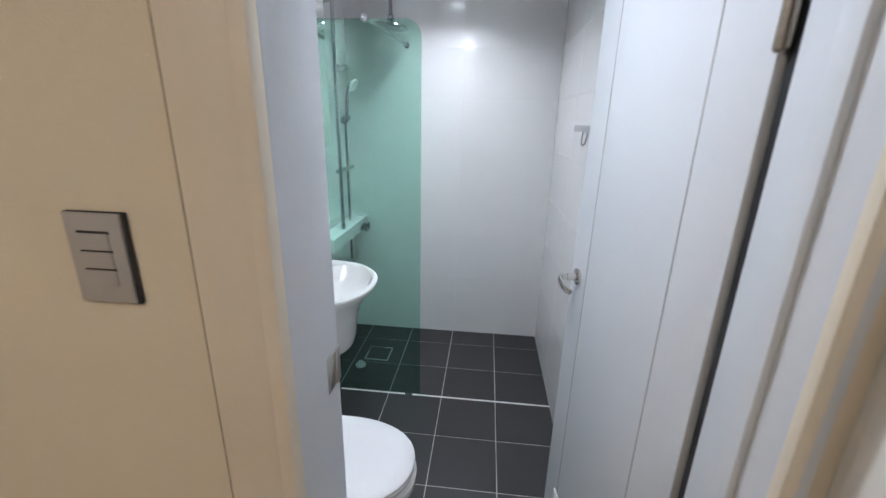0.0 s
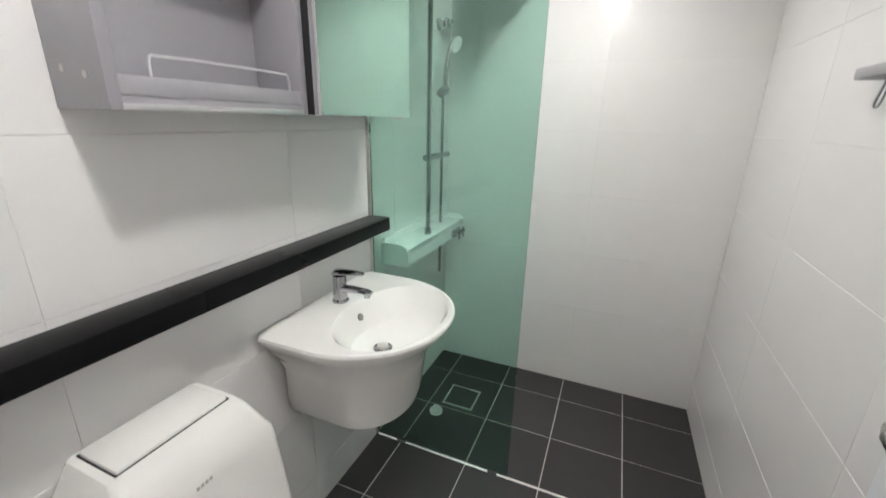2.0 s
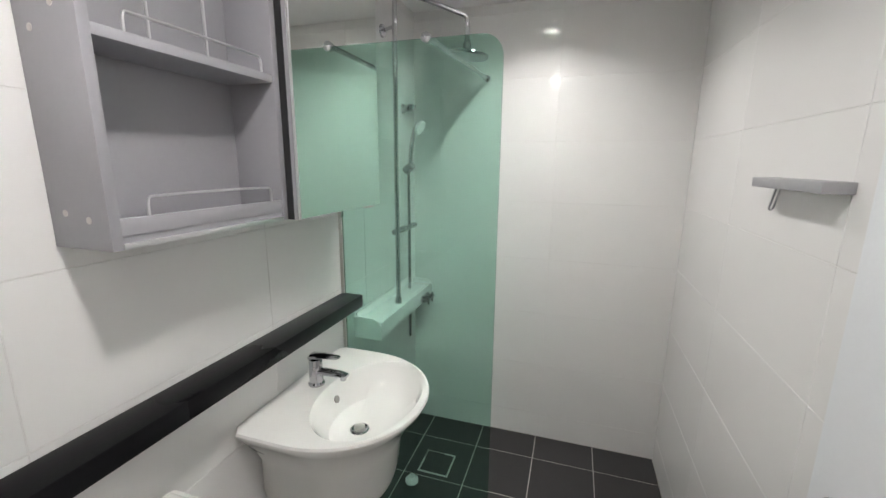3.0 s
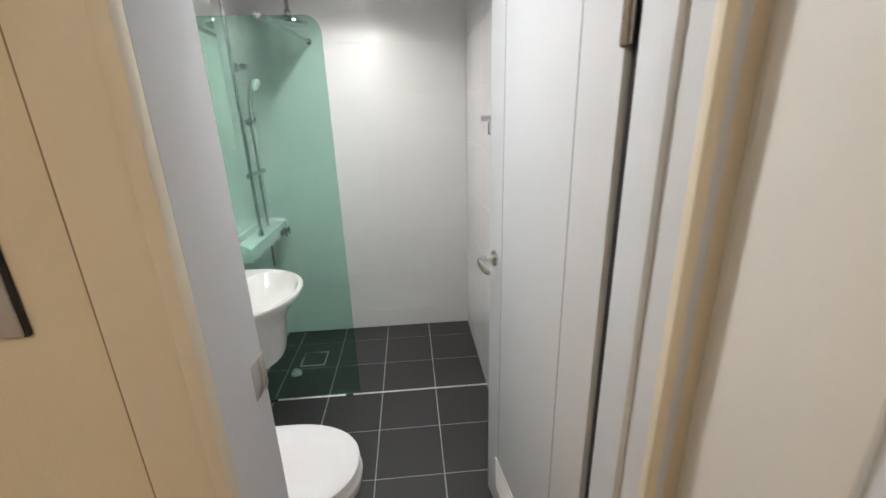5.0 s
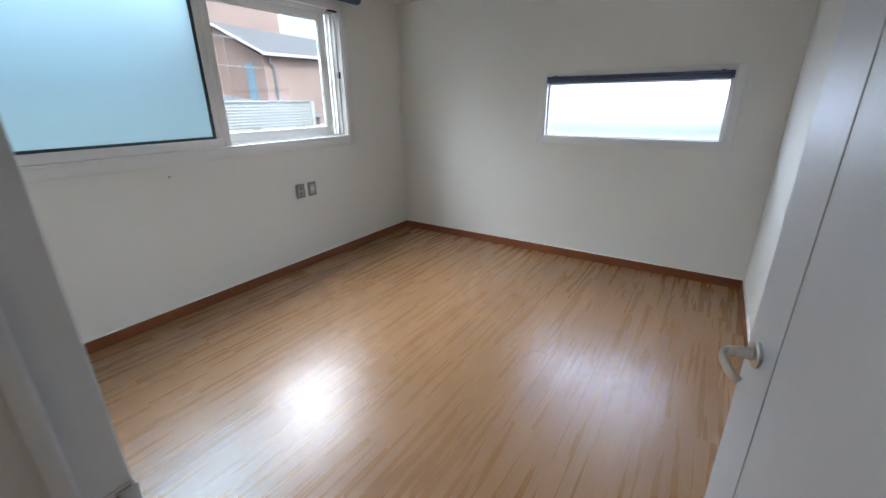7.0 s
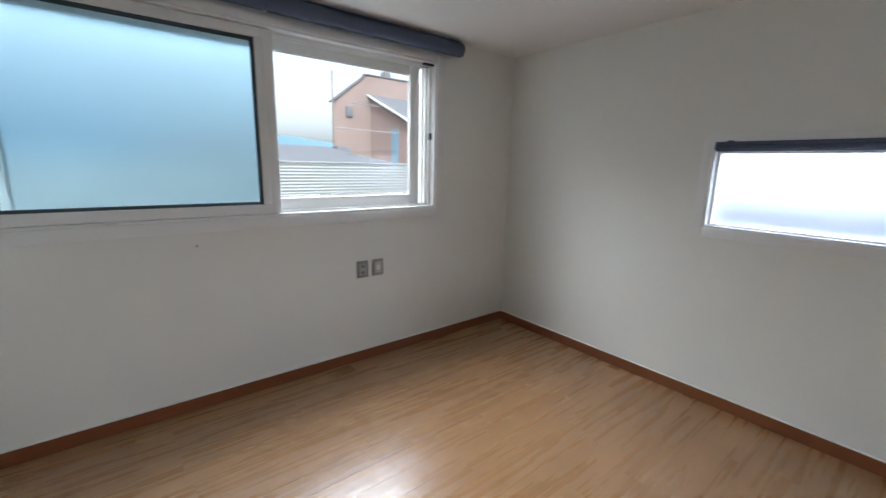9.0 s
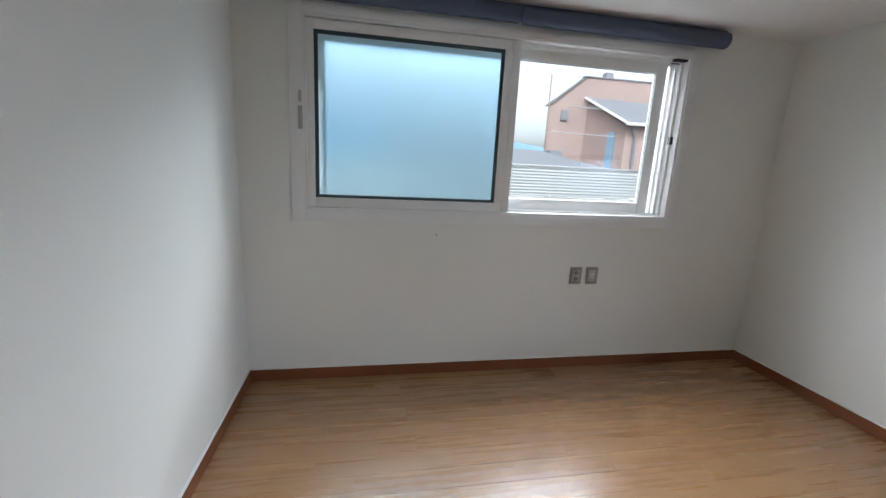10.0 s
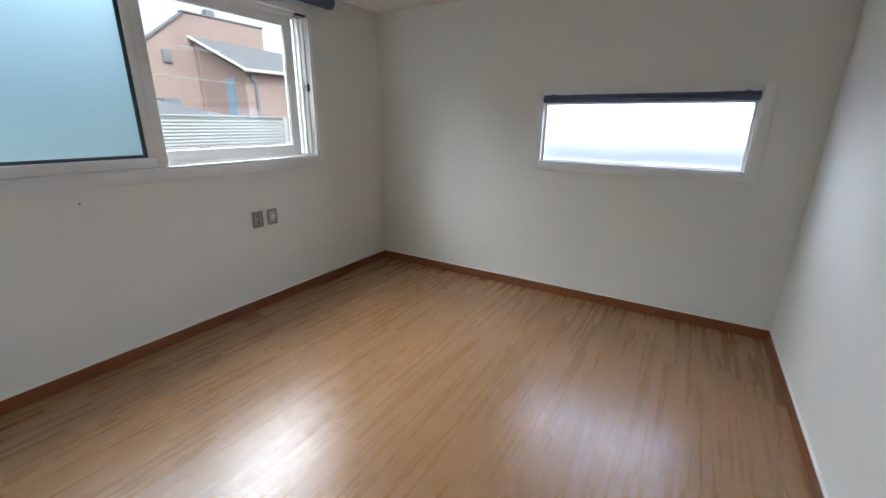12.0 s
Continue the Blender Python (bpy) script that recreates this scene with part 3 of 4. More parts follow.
def basin_tap():
    t = thing("basin_tap", "chrome single-lever mixer tap on the washbasin", "tap")
    x, y = -0.915, 1.765
    part("body", disc((x, y, 0.644), (0, 0, 1), [(0, 0.027), (0.006, 0.027), (0.012, 0.023), (0.085, 0.022), (0.09, 0.02)]), M_CHROME, t)
    part("spout", loft([[(x + dx, y + w * math.cos(2 * math.pi * i / 12), z + h * math.sin(2 * math.pi * i / 12)) for i in range(12)] for dx, w, h, z in ((0.0, 0.018, 0.014, 0.690), (0.05, 0.017, 0.012, 0.694), (0.10, 0.016, 0.009, 0.694), (0.118, 0.013, 0.005, 0.692))]), M_CHROME, t)
    part("aerator", disc((x + 0.103, y, 0.676), (0, 0, 1), [(0, 0.010), (0.014, 0.011)]), M_CHROME, t)
    part("lever", loft([[(x + dx, y + w * math.cos(2 * math.pi * i / 12), z + h * math.sin(2 * math.pi * i / 12)) for i in range(12)] for dx, w, h, z in ((-0.022, 0.014, 0.006, 0.738), (-0.012, 0.022, 0.012, 0.742), (0.03, 0.019, 0.009, 0.749), (0.085, 0.013, 0.005, 0.752), (0.092, 0.008, 0.003, 0.752))]), M_CHROME, t)
    return t


basin()
basin_tap()

ledge = thing("wall_ledge", "long polished black stone ledge along the tiled wall", "shelf")
part("slab", box(XL, -0.900, 0.72, 2.066, 0.816, 0.864, bevel=0.002), M_BLACK, ledge)


def cabinet():
    t = thing("open_cabinet", "silver-grey open wall cabinet with wire rails above the ledge", "cabinet")
    y0, y1, z0, z1, xf, w = 1.165, 1.60, 1.222, 1.93, -0.85, 0.018
    part("side_panel", box(XL, xf, y0, y0 + w, z0, z1, bevel=0.001), M_CAB, t)
    part("side_panel", box(XL, xf, y1 - w, y1, z0, z1, bevel=0.001), M_CAB, t)
    part("bottom_panel", box(XL, xf - 0.004, y0 + w, y1 - w, z0 + 0.004, z0 + 0.022), M_CAB, t)
    part("top_panel", box(XL, xf, y0 + w, y1 - w, z1 - w, z1), M_CAB, t)
    part("back_panel", box(XL, XL + 0.006, y0 + w, y1 - w, z0 + 0.022, z1 - w), M_CAB, t)
    part("shelf", box(XL + 0.006, xf - 0.004, y0 + w, y1 - w, 1.558, 1.576, bevel=0.001), M_CAB, t)
    part("front_lip", box(xf - 0.014, xf - 0.002, y0 + w, y1 - w, z0 + 0.022, z0 + 0.052, bevel=0.001), M_CAB, t)
    part("edge_strip", box(xf - 0.006, xf + 0.001, y0 + w, y1 - w, z0, z0 + 0.010, bevel=0.001), M_ALU, t, "bright aluminium edge strip")
    for z in (z0 + 0.05, 1.574):
        part("wire_rail", tube([(xf - 0.010, y0 + 0.075, z), (xf - 0.010, y0 + 0.075, z + 0.03), (xf - 0.010, y0 + 0.083, z + 0.037), (xf - 0.010, y1 - 0.055, z + 0.037), (xf - 0.010, y1 - 0.047, z + 0.03), (xf - 0.010, y1 - 0.047, z)], 0.0028, 8, 1), M_ALU, t, "thin silver wire rail")
    for y in (y0 + 0.12, y0 + 0.24):
        part("wire_upright", tube([(xf - 0.012, y, 1.576), (xf - 0.012, y, z1 - w)], 0.0028, 8), M_ALU, t)
    for x, z in ((-0.95, z0 + 0.06), (-0.895, z0 + 0.05), (-0.955, 1.57), (-0.90, 1.60)):
        part("screw_cap", disc((x, y0, z), (0, -1, 0), [(0, 0.006), (0.001, 0.006), (0.0015, 0.004)], 12), M_STEEL, t)
    m = thing("mirror_cabinet", "mirror-fronted bathroom wall cabinet with dark edge", "mirror cabinet")
    part("carcass", box(XL, -0.842, y1 + 0.001, 2.07, z0 + 0.004, z1, bevel=0.001), M_CAB, m)
    # black fill for the shade behind the mirror door
    part("door_gap_shade", box(-0.842, -0.832, y1 + 0.003, 2.068, z0 + 0.004, z1), M_DARK, m)
    d = part("door", box(-0.832, -0.8215, y1 + 0.002, 2.071, z0, z1), M_CAB, m)
    part("mirror", box(-0.8215, -0.818, y1 + 0.008, 2.071, z0 + 0.001, z1), M_MIRROR, d, "clear mirror pane")
    # black strip in place of the shade between the two cabinets
    part("gap_shade_strip", box(-0.853, -0.832, y1 - 0.0005, y1 + 0.0045, z0, z1), M_DARK, m, "black strip painting the shade in the gap beside the open cabinet")
    part("edge_profile", boxes([(-0.832, -0.8165, y1 + 0.0045, y1 + 0.010, z0 - 0.001, z1)], bevel=0.001), M_ALU, d, "aluminium edge profile")
    part("pull", box(-0.832, -0.818, 1.97, 2.02, z0 - 0.006, z0 - 0.001, bevel=0.001), M_PLATE, d)
    return t


cabinet()

# shower
GY = 2.068
screen = thing("shower_screen", "green tempered glass shower screen with rounded top corner", "shower screen")


def screen_outline(y):
    x0, x1, z0, z1, r = XL + 0.012, -0.378, FB + 0.010, 1.77, 0.07
    pts = [(x0, y, z0), (x1, y, z0), (x1, y, z1 - r)]
    pts += [(x1 - r + r * math.cos(radians(a)), y, z1 - r + r * math.sin(radians(a))) for a in range(10, 91, 10)]
    return pts + [(x0, y, z1)]


pane = part("pane", loft([screen_outline(GY - 0.004), screen_outline(GY + 0.004)]), M_GLASS_GREEN, screen, smooth=False)
pane.visible_shadow = False
part("wall_channel", boxes([(XL, XL + 0.014, GY - 0.010, GY - 0.005, FB, 1.77), (XL, XL + 0.014, GY + 0.005, GY + 0.010, FB, 1.77)], bevel=0.001), M_STEEL, screen, "steel wall channel")
for x in (-0.86, -0.44):
    part("foot_clamp", box(x - 0.02, x + 0.02, GY - 0.012, GY + 0.012, FB, FB + 0.014, bevel=0.002), M_DARK, screen, "small dark foot clamp")

brace = thing("glass_brace", "chrome bar bracing the glass screen against the wall", "brace")
part("clamp", disc((-0.633, GY - 0.014, 1.772), (0, 1, 0), [(0, 0.010), (0.004, 0.017), (0.024, 0.017), (0.03, 0.012)]), M_CHROME, brace)
part("bar", tube([(-0.633, GY + 0.008, 1.776), (-0.596, YB - 0.008, 1.79)], 0.0095), M_CHROME, brace)
part("flange", disc((-0.596, YB, 1.79), (0, -1, 0), [(0, 0.018), (0.006, 0.018), (0.012, 0.012)]), M_CHROME, brace)


def shower():
    s = thing("shower_shelf", "white moulded mixer shelf on the shower wall", "shower shelf")
    y0, y1, z0, z1, xf = 2.15, 2.80, 0.64, 0.728, -0.865
    part("tray", boxes([(XL, xf, y0 + 0.01, y1 - 0.01, z0 + 0.055, z0 + 0.07), (XL, XL + 0.012, y0 + 0.01, y1 - 0.01, z0, z1 + 0.02), (xf - 0.012, xf, y0 + 0.01, y1 - 0.01, z0, z1 - 0.012)], bevel=0.004), M_SEAT, s)
    for y in (y0, y1 - 0.012):
        prof = [(XL, z0), (xf, z0), (xf, z1 - 0.03), (xf - 0.012, z1 - 0.008), (xf - 0.035, z1 + 0.004), (XL, z1 + 0.004)]
        part("end_cap", loft([[(x, yy, z) for x, z in prof] for yy in (y, y + 0.012)]), M_SEAT, s, smooth=False)
    for y in (2.64, 2.70):
        k = part("valve", disc((xf, y, 0.665), (1, 0, 0), [(0, 0.020), (0.012, 0.020), (0.016, 0.012), (0.03, 0.012)]), M_CHROME, s, "chrome mixer valve")
        part("cross_handle", merged(tube([(xf + 0.034, y - 0.026, 0.665), (xf + 0.034, y + 0.026, 0.665)], 0.006, 8), tube([(xf + 0.034, y, 0.639), (xf + 0.034, y, 0.691)], 0.006, 8)), M_CHROME, k)
    c = thing("shower_column", "chrome rain shower column with curved arm and round head", "shower column")
    px, py = -0.909, 2.43
    part("pole", tube([(px, py, z0 + 0.07), (px, py, 1.97), (px, py, 2.055), (px + 0.03, py + 0.02, 2.075), (-0.70, 2.62, 2.035), (-0.655, 2.65, 2.02), (-0.65, 2.652, 1.985), (-0.65, 2.652, 1.91)], 0.0105, 14, 2), M_CHROME, c)
    part("foot_collar", disc((px, py, z0 + 0.07), (0, 0, 1), [(0, 0.016), (0.02, 0.014), (0.03, 0.0115)]), M_CHROME, c)
    w = part("wall_bracket", tube([(XL, 2.474, 1.936), (px, py, 1.936)], 0.008), M_CHROME, c)
    part("rosette", disc((XL, 2.474, 1.936), (1, 0, 0), [(0, 0.028), (0.008, 0.026), (0.016, 0.014)]), M_CHROME, w)
    part("joint", disc((-0.65, 2.652, 1.885), (0, 0, 1), [(0, 0.016), (0.02, 0.020), (0.034, 0.013)]), M_CHROME, c)
    part("head", disc((-0.65, 2.652, 1.848), (0.12, 0, 1), [(0, 0.094), (0.008, 0.10), (0.014, 0.098), (0.026, 0.05), (0.036, 0.024)], 36), M_CHROME, c, "round chrome rain head")
    h = thing("hand_shower_rail", "chrome riser rail with holder and hand shower", "hand shower")
    rx, ry = -0.945, 2.66
    part("rail", tube([(rx, ry, 0.44), (rx, ry, 1.36)], 0.008), M_CHROME, h)
    part("slider", merged(tube([(px - 0.012, py - 0.01, 1.055), (rx + 0.02, ry + 0.03, 1.055)], 0.014, 10)), M_CHROME, h)
    part("holder", disc((rx, ry, 1.345), (0.6, -0.2, 0.4), [(-0.025, 0.02), (0, 0.022), (0.03, 0.018)]), M_CHROME, h)
    hs = part("handle", tube([(rx + 0.01, ry, 1.33), (rx + 0.012, ry, 1.44), (rx + 0.03, ry, 1.53), (rx + 0.05, ry, 1.56)], 0.011, 12, 2), M_CHROME, h)
    part("spray_face", disc((rx + 0.056, ry, 1.545), (0.9, -0.1, -0.5), [(-0.012, 0.018), (0, 0.034), (0.012, 0.035), (0.016, 0.03)]), M_SEAT, hs, "pale spray face")
    b = thing("wall_holder", "small chrome hand shower holder on the tiled wall", "holder")
    part("rosette", disc((XL, 2.70, 1.639), (1, 0, 0), [(0, 0.026), (0.006, 0.026), (0.014, 0.016), (0.03, 0.016)]), M_CHROME, b)
    part("cup", disc((XL + 0.045, 2.70, 1.628), (0.2, 0, 1), [(0, 0.014), (0.024, 0.021), (0.03, 0.02)]), M_CHROME, b)


shower()


def towel_shelf():
    t = thing("wall_shelf", "small grey metal shelf with hanging holder on the tiled wall", "shelf")
    part("plate", box(XR - 0.055, XR, 1.66, 1.985, 1.318, 1.342, bevel=0.003), M_SHELF, t)
    part("hook", tube([(XR - 0.006, 1.94, 1.318), (XR - 0.006, 1.955, 1.29), (XR - 0.012, 1.95, 1.262), (XR - 0.03, 1.93, 1.262), (XR - 0.036, 1.90, 1.29), (XR - 0.036, 1.89, 1.318)], 0.0024, 8, 2), M_SHELF, t, "thin bent wire hook")



towel_shelf()
for y in (2.37, 1.0):
    d = thing("ceiling_downlight", "round white recessed ceiling downlight, lit", "ceiling light", "bathroom downlights")
    x = -0.325
    part("trim_ring", disc((x, y, CB), (0, 0, -1), [(0, 0.065), (0.004, 0.064), (0.006, 0.056), (0.003, 0.052)], 32), M_TRIM, d)
    part("diffuser", disc((x, y, CB), (0, 0, -1), [(0.0, 0.05), (0.004, 0.05)], 32), M_LAMP, d)
# unseen fitting added to go with the hall's warm lamp
hl = thing("added_hall_light", "added round warm hall ceiling light, out of view, lit", "ceiling light")
part("diffuser", disc((-0.75, -0.75, BZ), (0, 0, -1), [(0, 0.17), (0.03, 0.17), (0.045, 0.15)], 32), M_ADDED_LAMP_WARM, hl)

drain = thing("floor_drain", "square tiled floor drain with steel frame in the shower", "floor drain")
part("frame", boxes([(-0.80, -0.792, 2.39, 2.55, FB - 0.002, FB + 0.003), (-0.65, -0.642, 2.39, 2.55, FB - 0.002, FB + 0.003), (-0.792, -0.65, 2.39, 2.398, FB - 0.002, FB + 0.003), (-0.792, -0.65, 2.542, 2.55, FB - 0.002, FB + 0.003)]), M_STEEL, drain)
part("cover", box(-0.79, -0.652, 2.40, 2.54, FB - 0.002, FB + 0.0015), M_TILEF, drain)
cap = thing("drain_cap", "small round pale drain cap on the shower floor", "drain cap")
part("cap", disc((-0.80, 2.315, FB), (0, 0, 1), [(0, 0.032), (0.012, 0.032), (0.02, 0.02), (0.03, 0.016)]), M_SEAT, cap)
setting("shower_seal", box(XL, XR, GY - 0.0045, GY + 0.0045, FB - 0.002, FB + 0.0035, bevel=0.001), M_TRIM, "white sealing strip across the bathroom floor", "trim")

# ---- bedroom windows ----


def frame4(x0, x1, y0, y1, z0, z1, w, wb=None):
    wb = wb or w
    return [(x0, x0 + w, y0, y1, z0, z1), (x1 - w, x1, y0, y1, z0, z1), (x0 + w, x1 - w, y0, y1, z0, z0 + wb), (x0 + w, x1 - w, y0, y1, z1 - w, z1)]


def north_window():
    t = thing("window_1", "wide white double sliding window with frosted and clear panes", "window", kind="structure")
    x0, x1, z0, z1 = W1
    cas = [(0.727, x0, z0 - 0.062, z1 + 0.05), (x1, 3.197, z0 - 0.062, z1 + 0.05)]
    part("casing", boxes([(a, b, BY1 - 0.012, BY1 + 0.001, c, d) for a, b, c, d in cas] + [(x0, x1, BY1 - 0.012, BY1 + 0.001, z0 - 0.062, z0), (x0, x1, BY1 - 0.012, BY1 + 0.001, z1, z1 + 0.05)], bevel=0.002), M_PVC, t)
    part("window_frame", boxes(frame4(x0, x1, BY1 - 0.006, BY1 + 0.19, z0, z1, 0.014), bevel=0.002), M_PVC, t)
    for y in (BY1 + 0.045, BY1 + 0.095, BY1 + 0.145):
        part("track", boxes([(x0 + 0.014, x1 - 0.014, y - 0.003, y + 0.003, z0 + 0.014, z0 + 0.026), (x0 + 0.014, x1 - 0.014, y - 0.003, y + 0.003, z1 - 0.034, z1 - 0.014), (x1 - 0.03, x1 - 0.014, y - 0.003, y + 0.003, z0 + 0.026, z1 - 0.034)]), M_PVC, t)

    def sash(name, a, b, y, w, mat_glass, label, far=0.0, seal=0.016):
        """far: how much wider the stile at the meeting side is; seal: the dark edge's width, rubber plus painted shade.
        """
        s = part(name, boxes(frame4(a, b, y, y + 0.034, z0 + 0.016, z1 - 0.02, w, w + 0.004) + ([(b - w - far, b - w + 0.002, y + 0.0005, y + 0.0335, z0 + 0.02 + w, z1 - 0.02 - w)] if far else []), bevel=0.003), M_PVC, t, label)
        b -= far
        p = part("pane", box(a + w - 0.004, b - w + 0.004, y + 0.012, y + 0.018, z0 + 0.016 + w, z1 - 0.016 - w), mat_glass, s, smooth=False)
        p.visible_shadow = False
        part("gasket_and_shade", boxes(frame4(a + w - 0.003, b - w + 0.003, y + 0.008, y + 0.012, z0 + 0.013 + w, z1 - 0.017 - w, seal)), M_SEALS, s)
        return s

    # dark edge made wider than the rubber to paint the shaded deep profile
    s = sash("sash", x0 + 0.004, 2.012, BY1 + 0.006, 0.05, M_FROST, "inner sash with frosted glass", 0.045, 0.024)
    part("sash_handle", box(0.772, 0.794, BY1 - 0.026, BY1 - 0.011, 1.50, 1.62, bevel=0.003), M_PLATE_FACE, s, "grey sash lock")
    part("lock_lever", box(0.775, 0.791, BY1 - 0.024, BY1 - 0.011, 1.64, 1.70, bevel=0.003), M_PLATE_FACE, s)
    part("mid_lock", box(1.972, 1.986, BY1 - 0.002, BY1 + 0.006, 1.50, 1.61, bevel=0.003), M_PVC, s)
    sash("sash", 1.96, 3.05, BY1 + 0.10, 0.075, M_GLASS, "outer sash with clear glass", 0.0, 0.006)
    sash("sash", x0 + 0.03, 2.03, BY1 + 0.15, 0.055, M_FROST, "outer sash with frosted glass")
    part("handle", box(2.99, 3.01, BY1 + 0.092, BY1 + 0.10, 1.50, 1.59, bevel=0.003), M_PVC, t, "white sash pull")
    part("keeper", box(x1 - 0.028, x1 - 0.012, BY1 + 0.03, BY1 + 0.06, 1.55, 1.60, bevel=0.002), M_DARK, t, "dark latch keeper")
    part("brush_seal", boxes([(x1 - 0.10, x1 - 0.014, BY1 + 0.01, BY1 + 0.04, z1 - 0.03, z1 - 0.018), (x1 - 0.07, x1 - 0.014, BY1 + 0.05, BY1 + 0.09, z1 - 0.03, z1 - 0.018), (x1 - 0.10, x1 - 0.014, BY1 + 0.06, BY1 + 0.09, z0 + 0.014, z0 + 0.022)]), M_DARK, t, "black brush seals")


north_window()


def east_window():
    t = thing("window_2", "low wide slit window with white frame and frosted pane", "window", kind="structure")
    y0, y1, z0, z1 = W2
    x = BX1
    rows = [(x - 0.012, x + 0.001, y0 - 0.055, y0, z0 - 0.055, z1 + 0.05), (x - 0.012, x + 0.001, y1, y1 + 0.05, z0 - 0.055, z1 + 0.05), (x - 0.012, x + 0.001, y0, y1, z0 - 0.055, z0), (x - 0.012, x + 0.001, y0, y1, z1, z1 + 0.05)]
    part("casing", boxes(rows, bevel=0.002), M_PVC, t)
    part("window_frame", boxes([(x - 0.006, x + 0.19, y0, y0 + 0.012, z0, z1), (x - 0.006, x + 0.19, y1 - 0.012, y1, z0, z1), (x - 0.006, x + 0.19, y0 + 0.012, y1 - 0.012, z0, z0 + 0.012), (x - 0.006, x + 0.19, y0 + 0.012, y1 - 0.012, z1 - 0.012, z1)], bevel=0.002), M_PVC, t)
    s = part("sash", boxes([(x + 0.03, x + 0.065, y0 + 0.012, y0 + 0.03, z0 + 0.012, z1 - 0.012), (x + 0.03, x + 0.065, y1 - 0.03, y1 - 0.012, z0 + 0.012, z1 - 0.012), (x + 0.03, x + 0.065, y0 + 0.03, y1 - 0.03, z0 + 0.012, z0 + 0.022), (x + 0.03, x + 0.065, y0 + 0.03, y1 - 0.03, z1 - 0.05, z1 - 0.012)], bevel=0.002), M_PVC, t)
    p = part("pane", box(x + 0.044, x + 0.050, y0 + 0.028, y1 - 0.028, z0 + 0.020, z1 - 0.048), M_FROST_E, s, smooth=False)
    p.visible_shadow = False


east_window()


def blind(name, x0, x1, y, z, r, label):
    """A rolled-up fabric blind: a soft flattened roll hanging from a head rail, along local x."""
    t = thing(name, label, "blind")
    rings = []
    for i in range(41):
        x = x0 + (x1 - x0) * i / 40
        sag = 0.006 * math.sin(i * 1.7) + 0.004 * math.sin(i * 0.6 + 1)
        rings.append([(x, y - 0.55 * r + 0.85 * r * math.cos(a) * (1 + sag * 3), z + r * math.sin(a) + sag * 0.35) for a in (2 * math.pi * k / 20 for k in range(20))])
    part("roll", loft(rings), M_BLIND, t)
    part("head_rail", box(x0, x1, y - 0.02, y + 0.035, z + r * 0.86, z + r * 0.86 + 0.016, bevel=0.002), M_BLIND, t)
    part("bottom_bar", tube([(x0 + 0.005, y - 0.3 * r, z - r), (x1 - 0.005, y - 0.3 * r, z - r)], 0.006, 10), M_BLIND, t)
    return t


blind("roller_blind", 1.97, 3.30, BY1 - 0.045, 2.178, 0.044, "rolled-up slate-blue fabric blind above the window")
blind("roller_blind", 0.62, 1.965, BY1 - 0.040, 2.182, 0.042, "rolled-up slate-blue fabric blind above the frosted sash")
sb = blind("roller_blind", -0.645, 0.645, 0, 0, 0.016, "thin rolled-up slate-blue blind in the slit window")
sb.location, sb.rotation_euler = (BX1 - 0.008, (W2[0] + W2[1]) / 2, 1.503), (0, 0, radians(-90))
for y in (W2[0] + 0.08, W2[1] - 0.08):
    part("clip", box(y - 0.43, y - 0.40, -0.02, 0.01, 0.022, 0.036, bevel=0.003), M_BLIND, sb, "small dark clip")


def outlet(x0, kind):
    t = thing("wall_outlet", "taupe two-gang power outlet low on the bedroom wall" if kind else "taupe aerial socket low on the bedroom wall", "wall outlet", "bedroom wall outlets")
    z0, z1, w = 0.606, 0.722, 0.083
    part("plate", box(x0, x0 + w, BY1 - 0.008, BY1, z0, z1, bevel=0.002), M_PLATE, t)
    part("insert", box(x0 + 0.018, x0 + w - 0.018, BY1 - 0.010, BY1 - 0.007, z0 + 0.02, z1 - 0.02, bevel=0.001), M_PLATE_FACE, t)
    for z in ((z0 + 0.036, z0 + 0.08) if kind else (z0 + 0.058,)):
        s = part("socket", disc((x0 + w / 2, BY1 - 0.0095, z), (0, -1, 0), [(0, 0.016), (0.002, 0.016), (0.0022, 0.013), (0.001, 0.012)], 20), M_TRIM if not kind else M_PLATE, t)
        # dark squares painting the shade inside the pin holes
        part("pin_hole_shade", boxes([(x0 + w / 2 + d - 0.003, x0 + w / 2 + d + 0.003, BY1 - 0.0135, BY1 - 0.0115, z - 0.003, z + 0.003) for d in (-0.007, 0.007)]), M_DARK, s)


outlet(2.480, True)
outlet(2.598, False)
nail = thing("wall_nail", "tiny dark nail in the papered wall", "nail")
part("shank", disc((1.562, BY1, 0.927), (0, -1, 0), [(0, 0.003), (0.008, 0.003), (0.009, 0.005), (0.011, 0.004)], 8), M_DARK, nail)

# ---- outside ----
setting("ground", box(-400, 400, -400, 900, -3.4, -3.2), M_GROUND, "grey paved ground between the houses", "ground")


def hills():
    bm = bmesh.new()
    rows = []
    for j in range(4):
        row = []
        for i in range(80):
            x = -400 + i * 14.0
            h = (0, 32, 52, 0)[j] * (0.75 + 0.6 * noise.noise((i * 0.09, j * 0.4, 0.3)) + 0.15 * noise.noise((i * 0.5, j, 2.0)))
            row.append(bm.verts.new((x, 420 + 60 * j, -3.2 + max(h, 0))))
        rows.append(row)
    for a, b in zip(rows, rows[1:]):
        for i in range(79):
            bm.faces.new((a[i], a[i + 1], b[i + 1], b[i]))
    tagged(solid("backdrop_hills", bm, M_HILL, True), "wooded hills far off, distance haze painted in as blue-green", "hill", kind="structure")


hills()


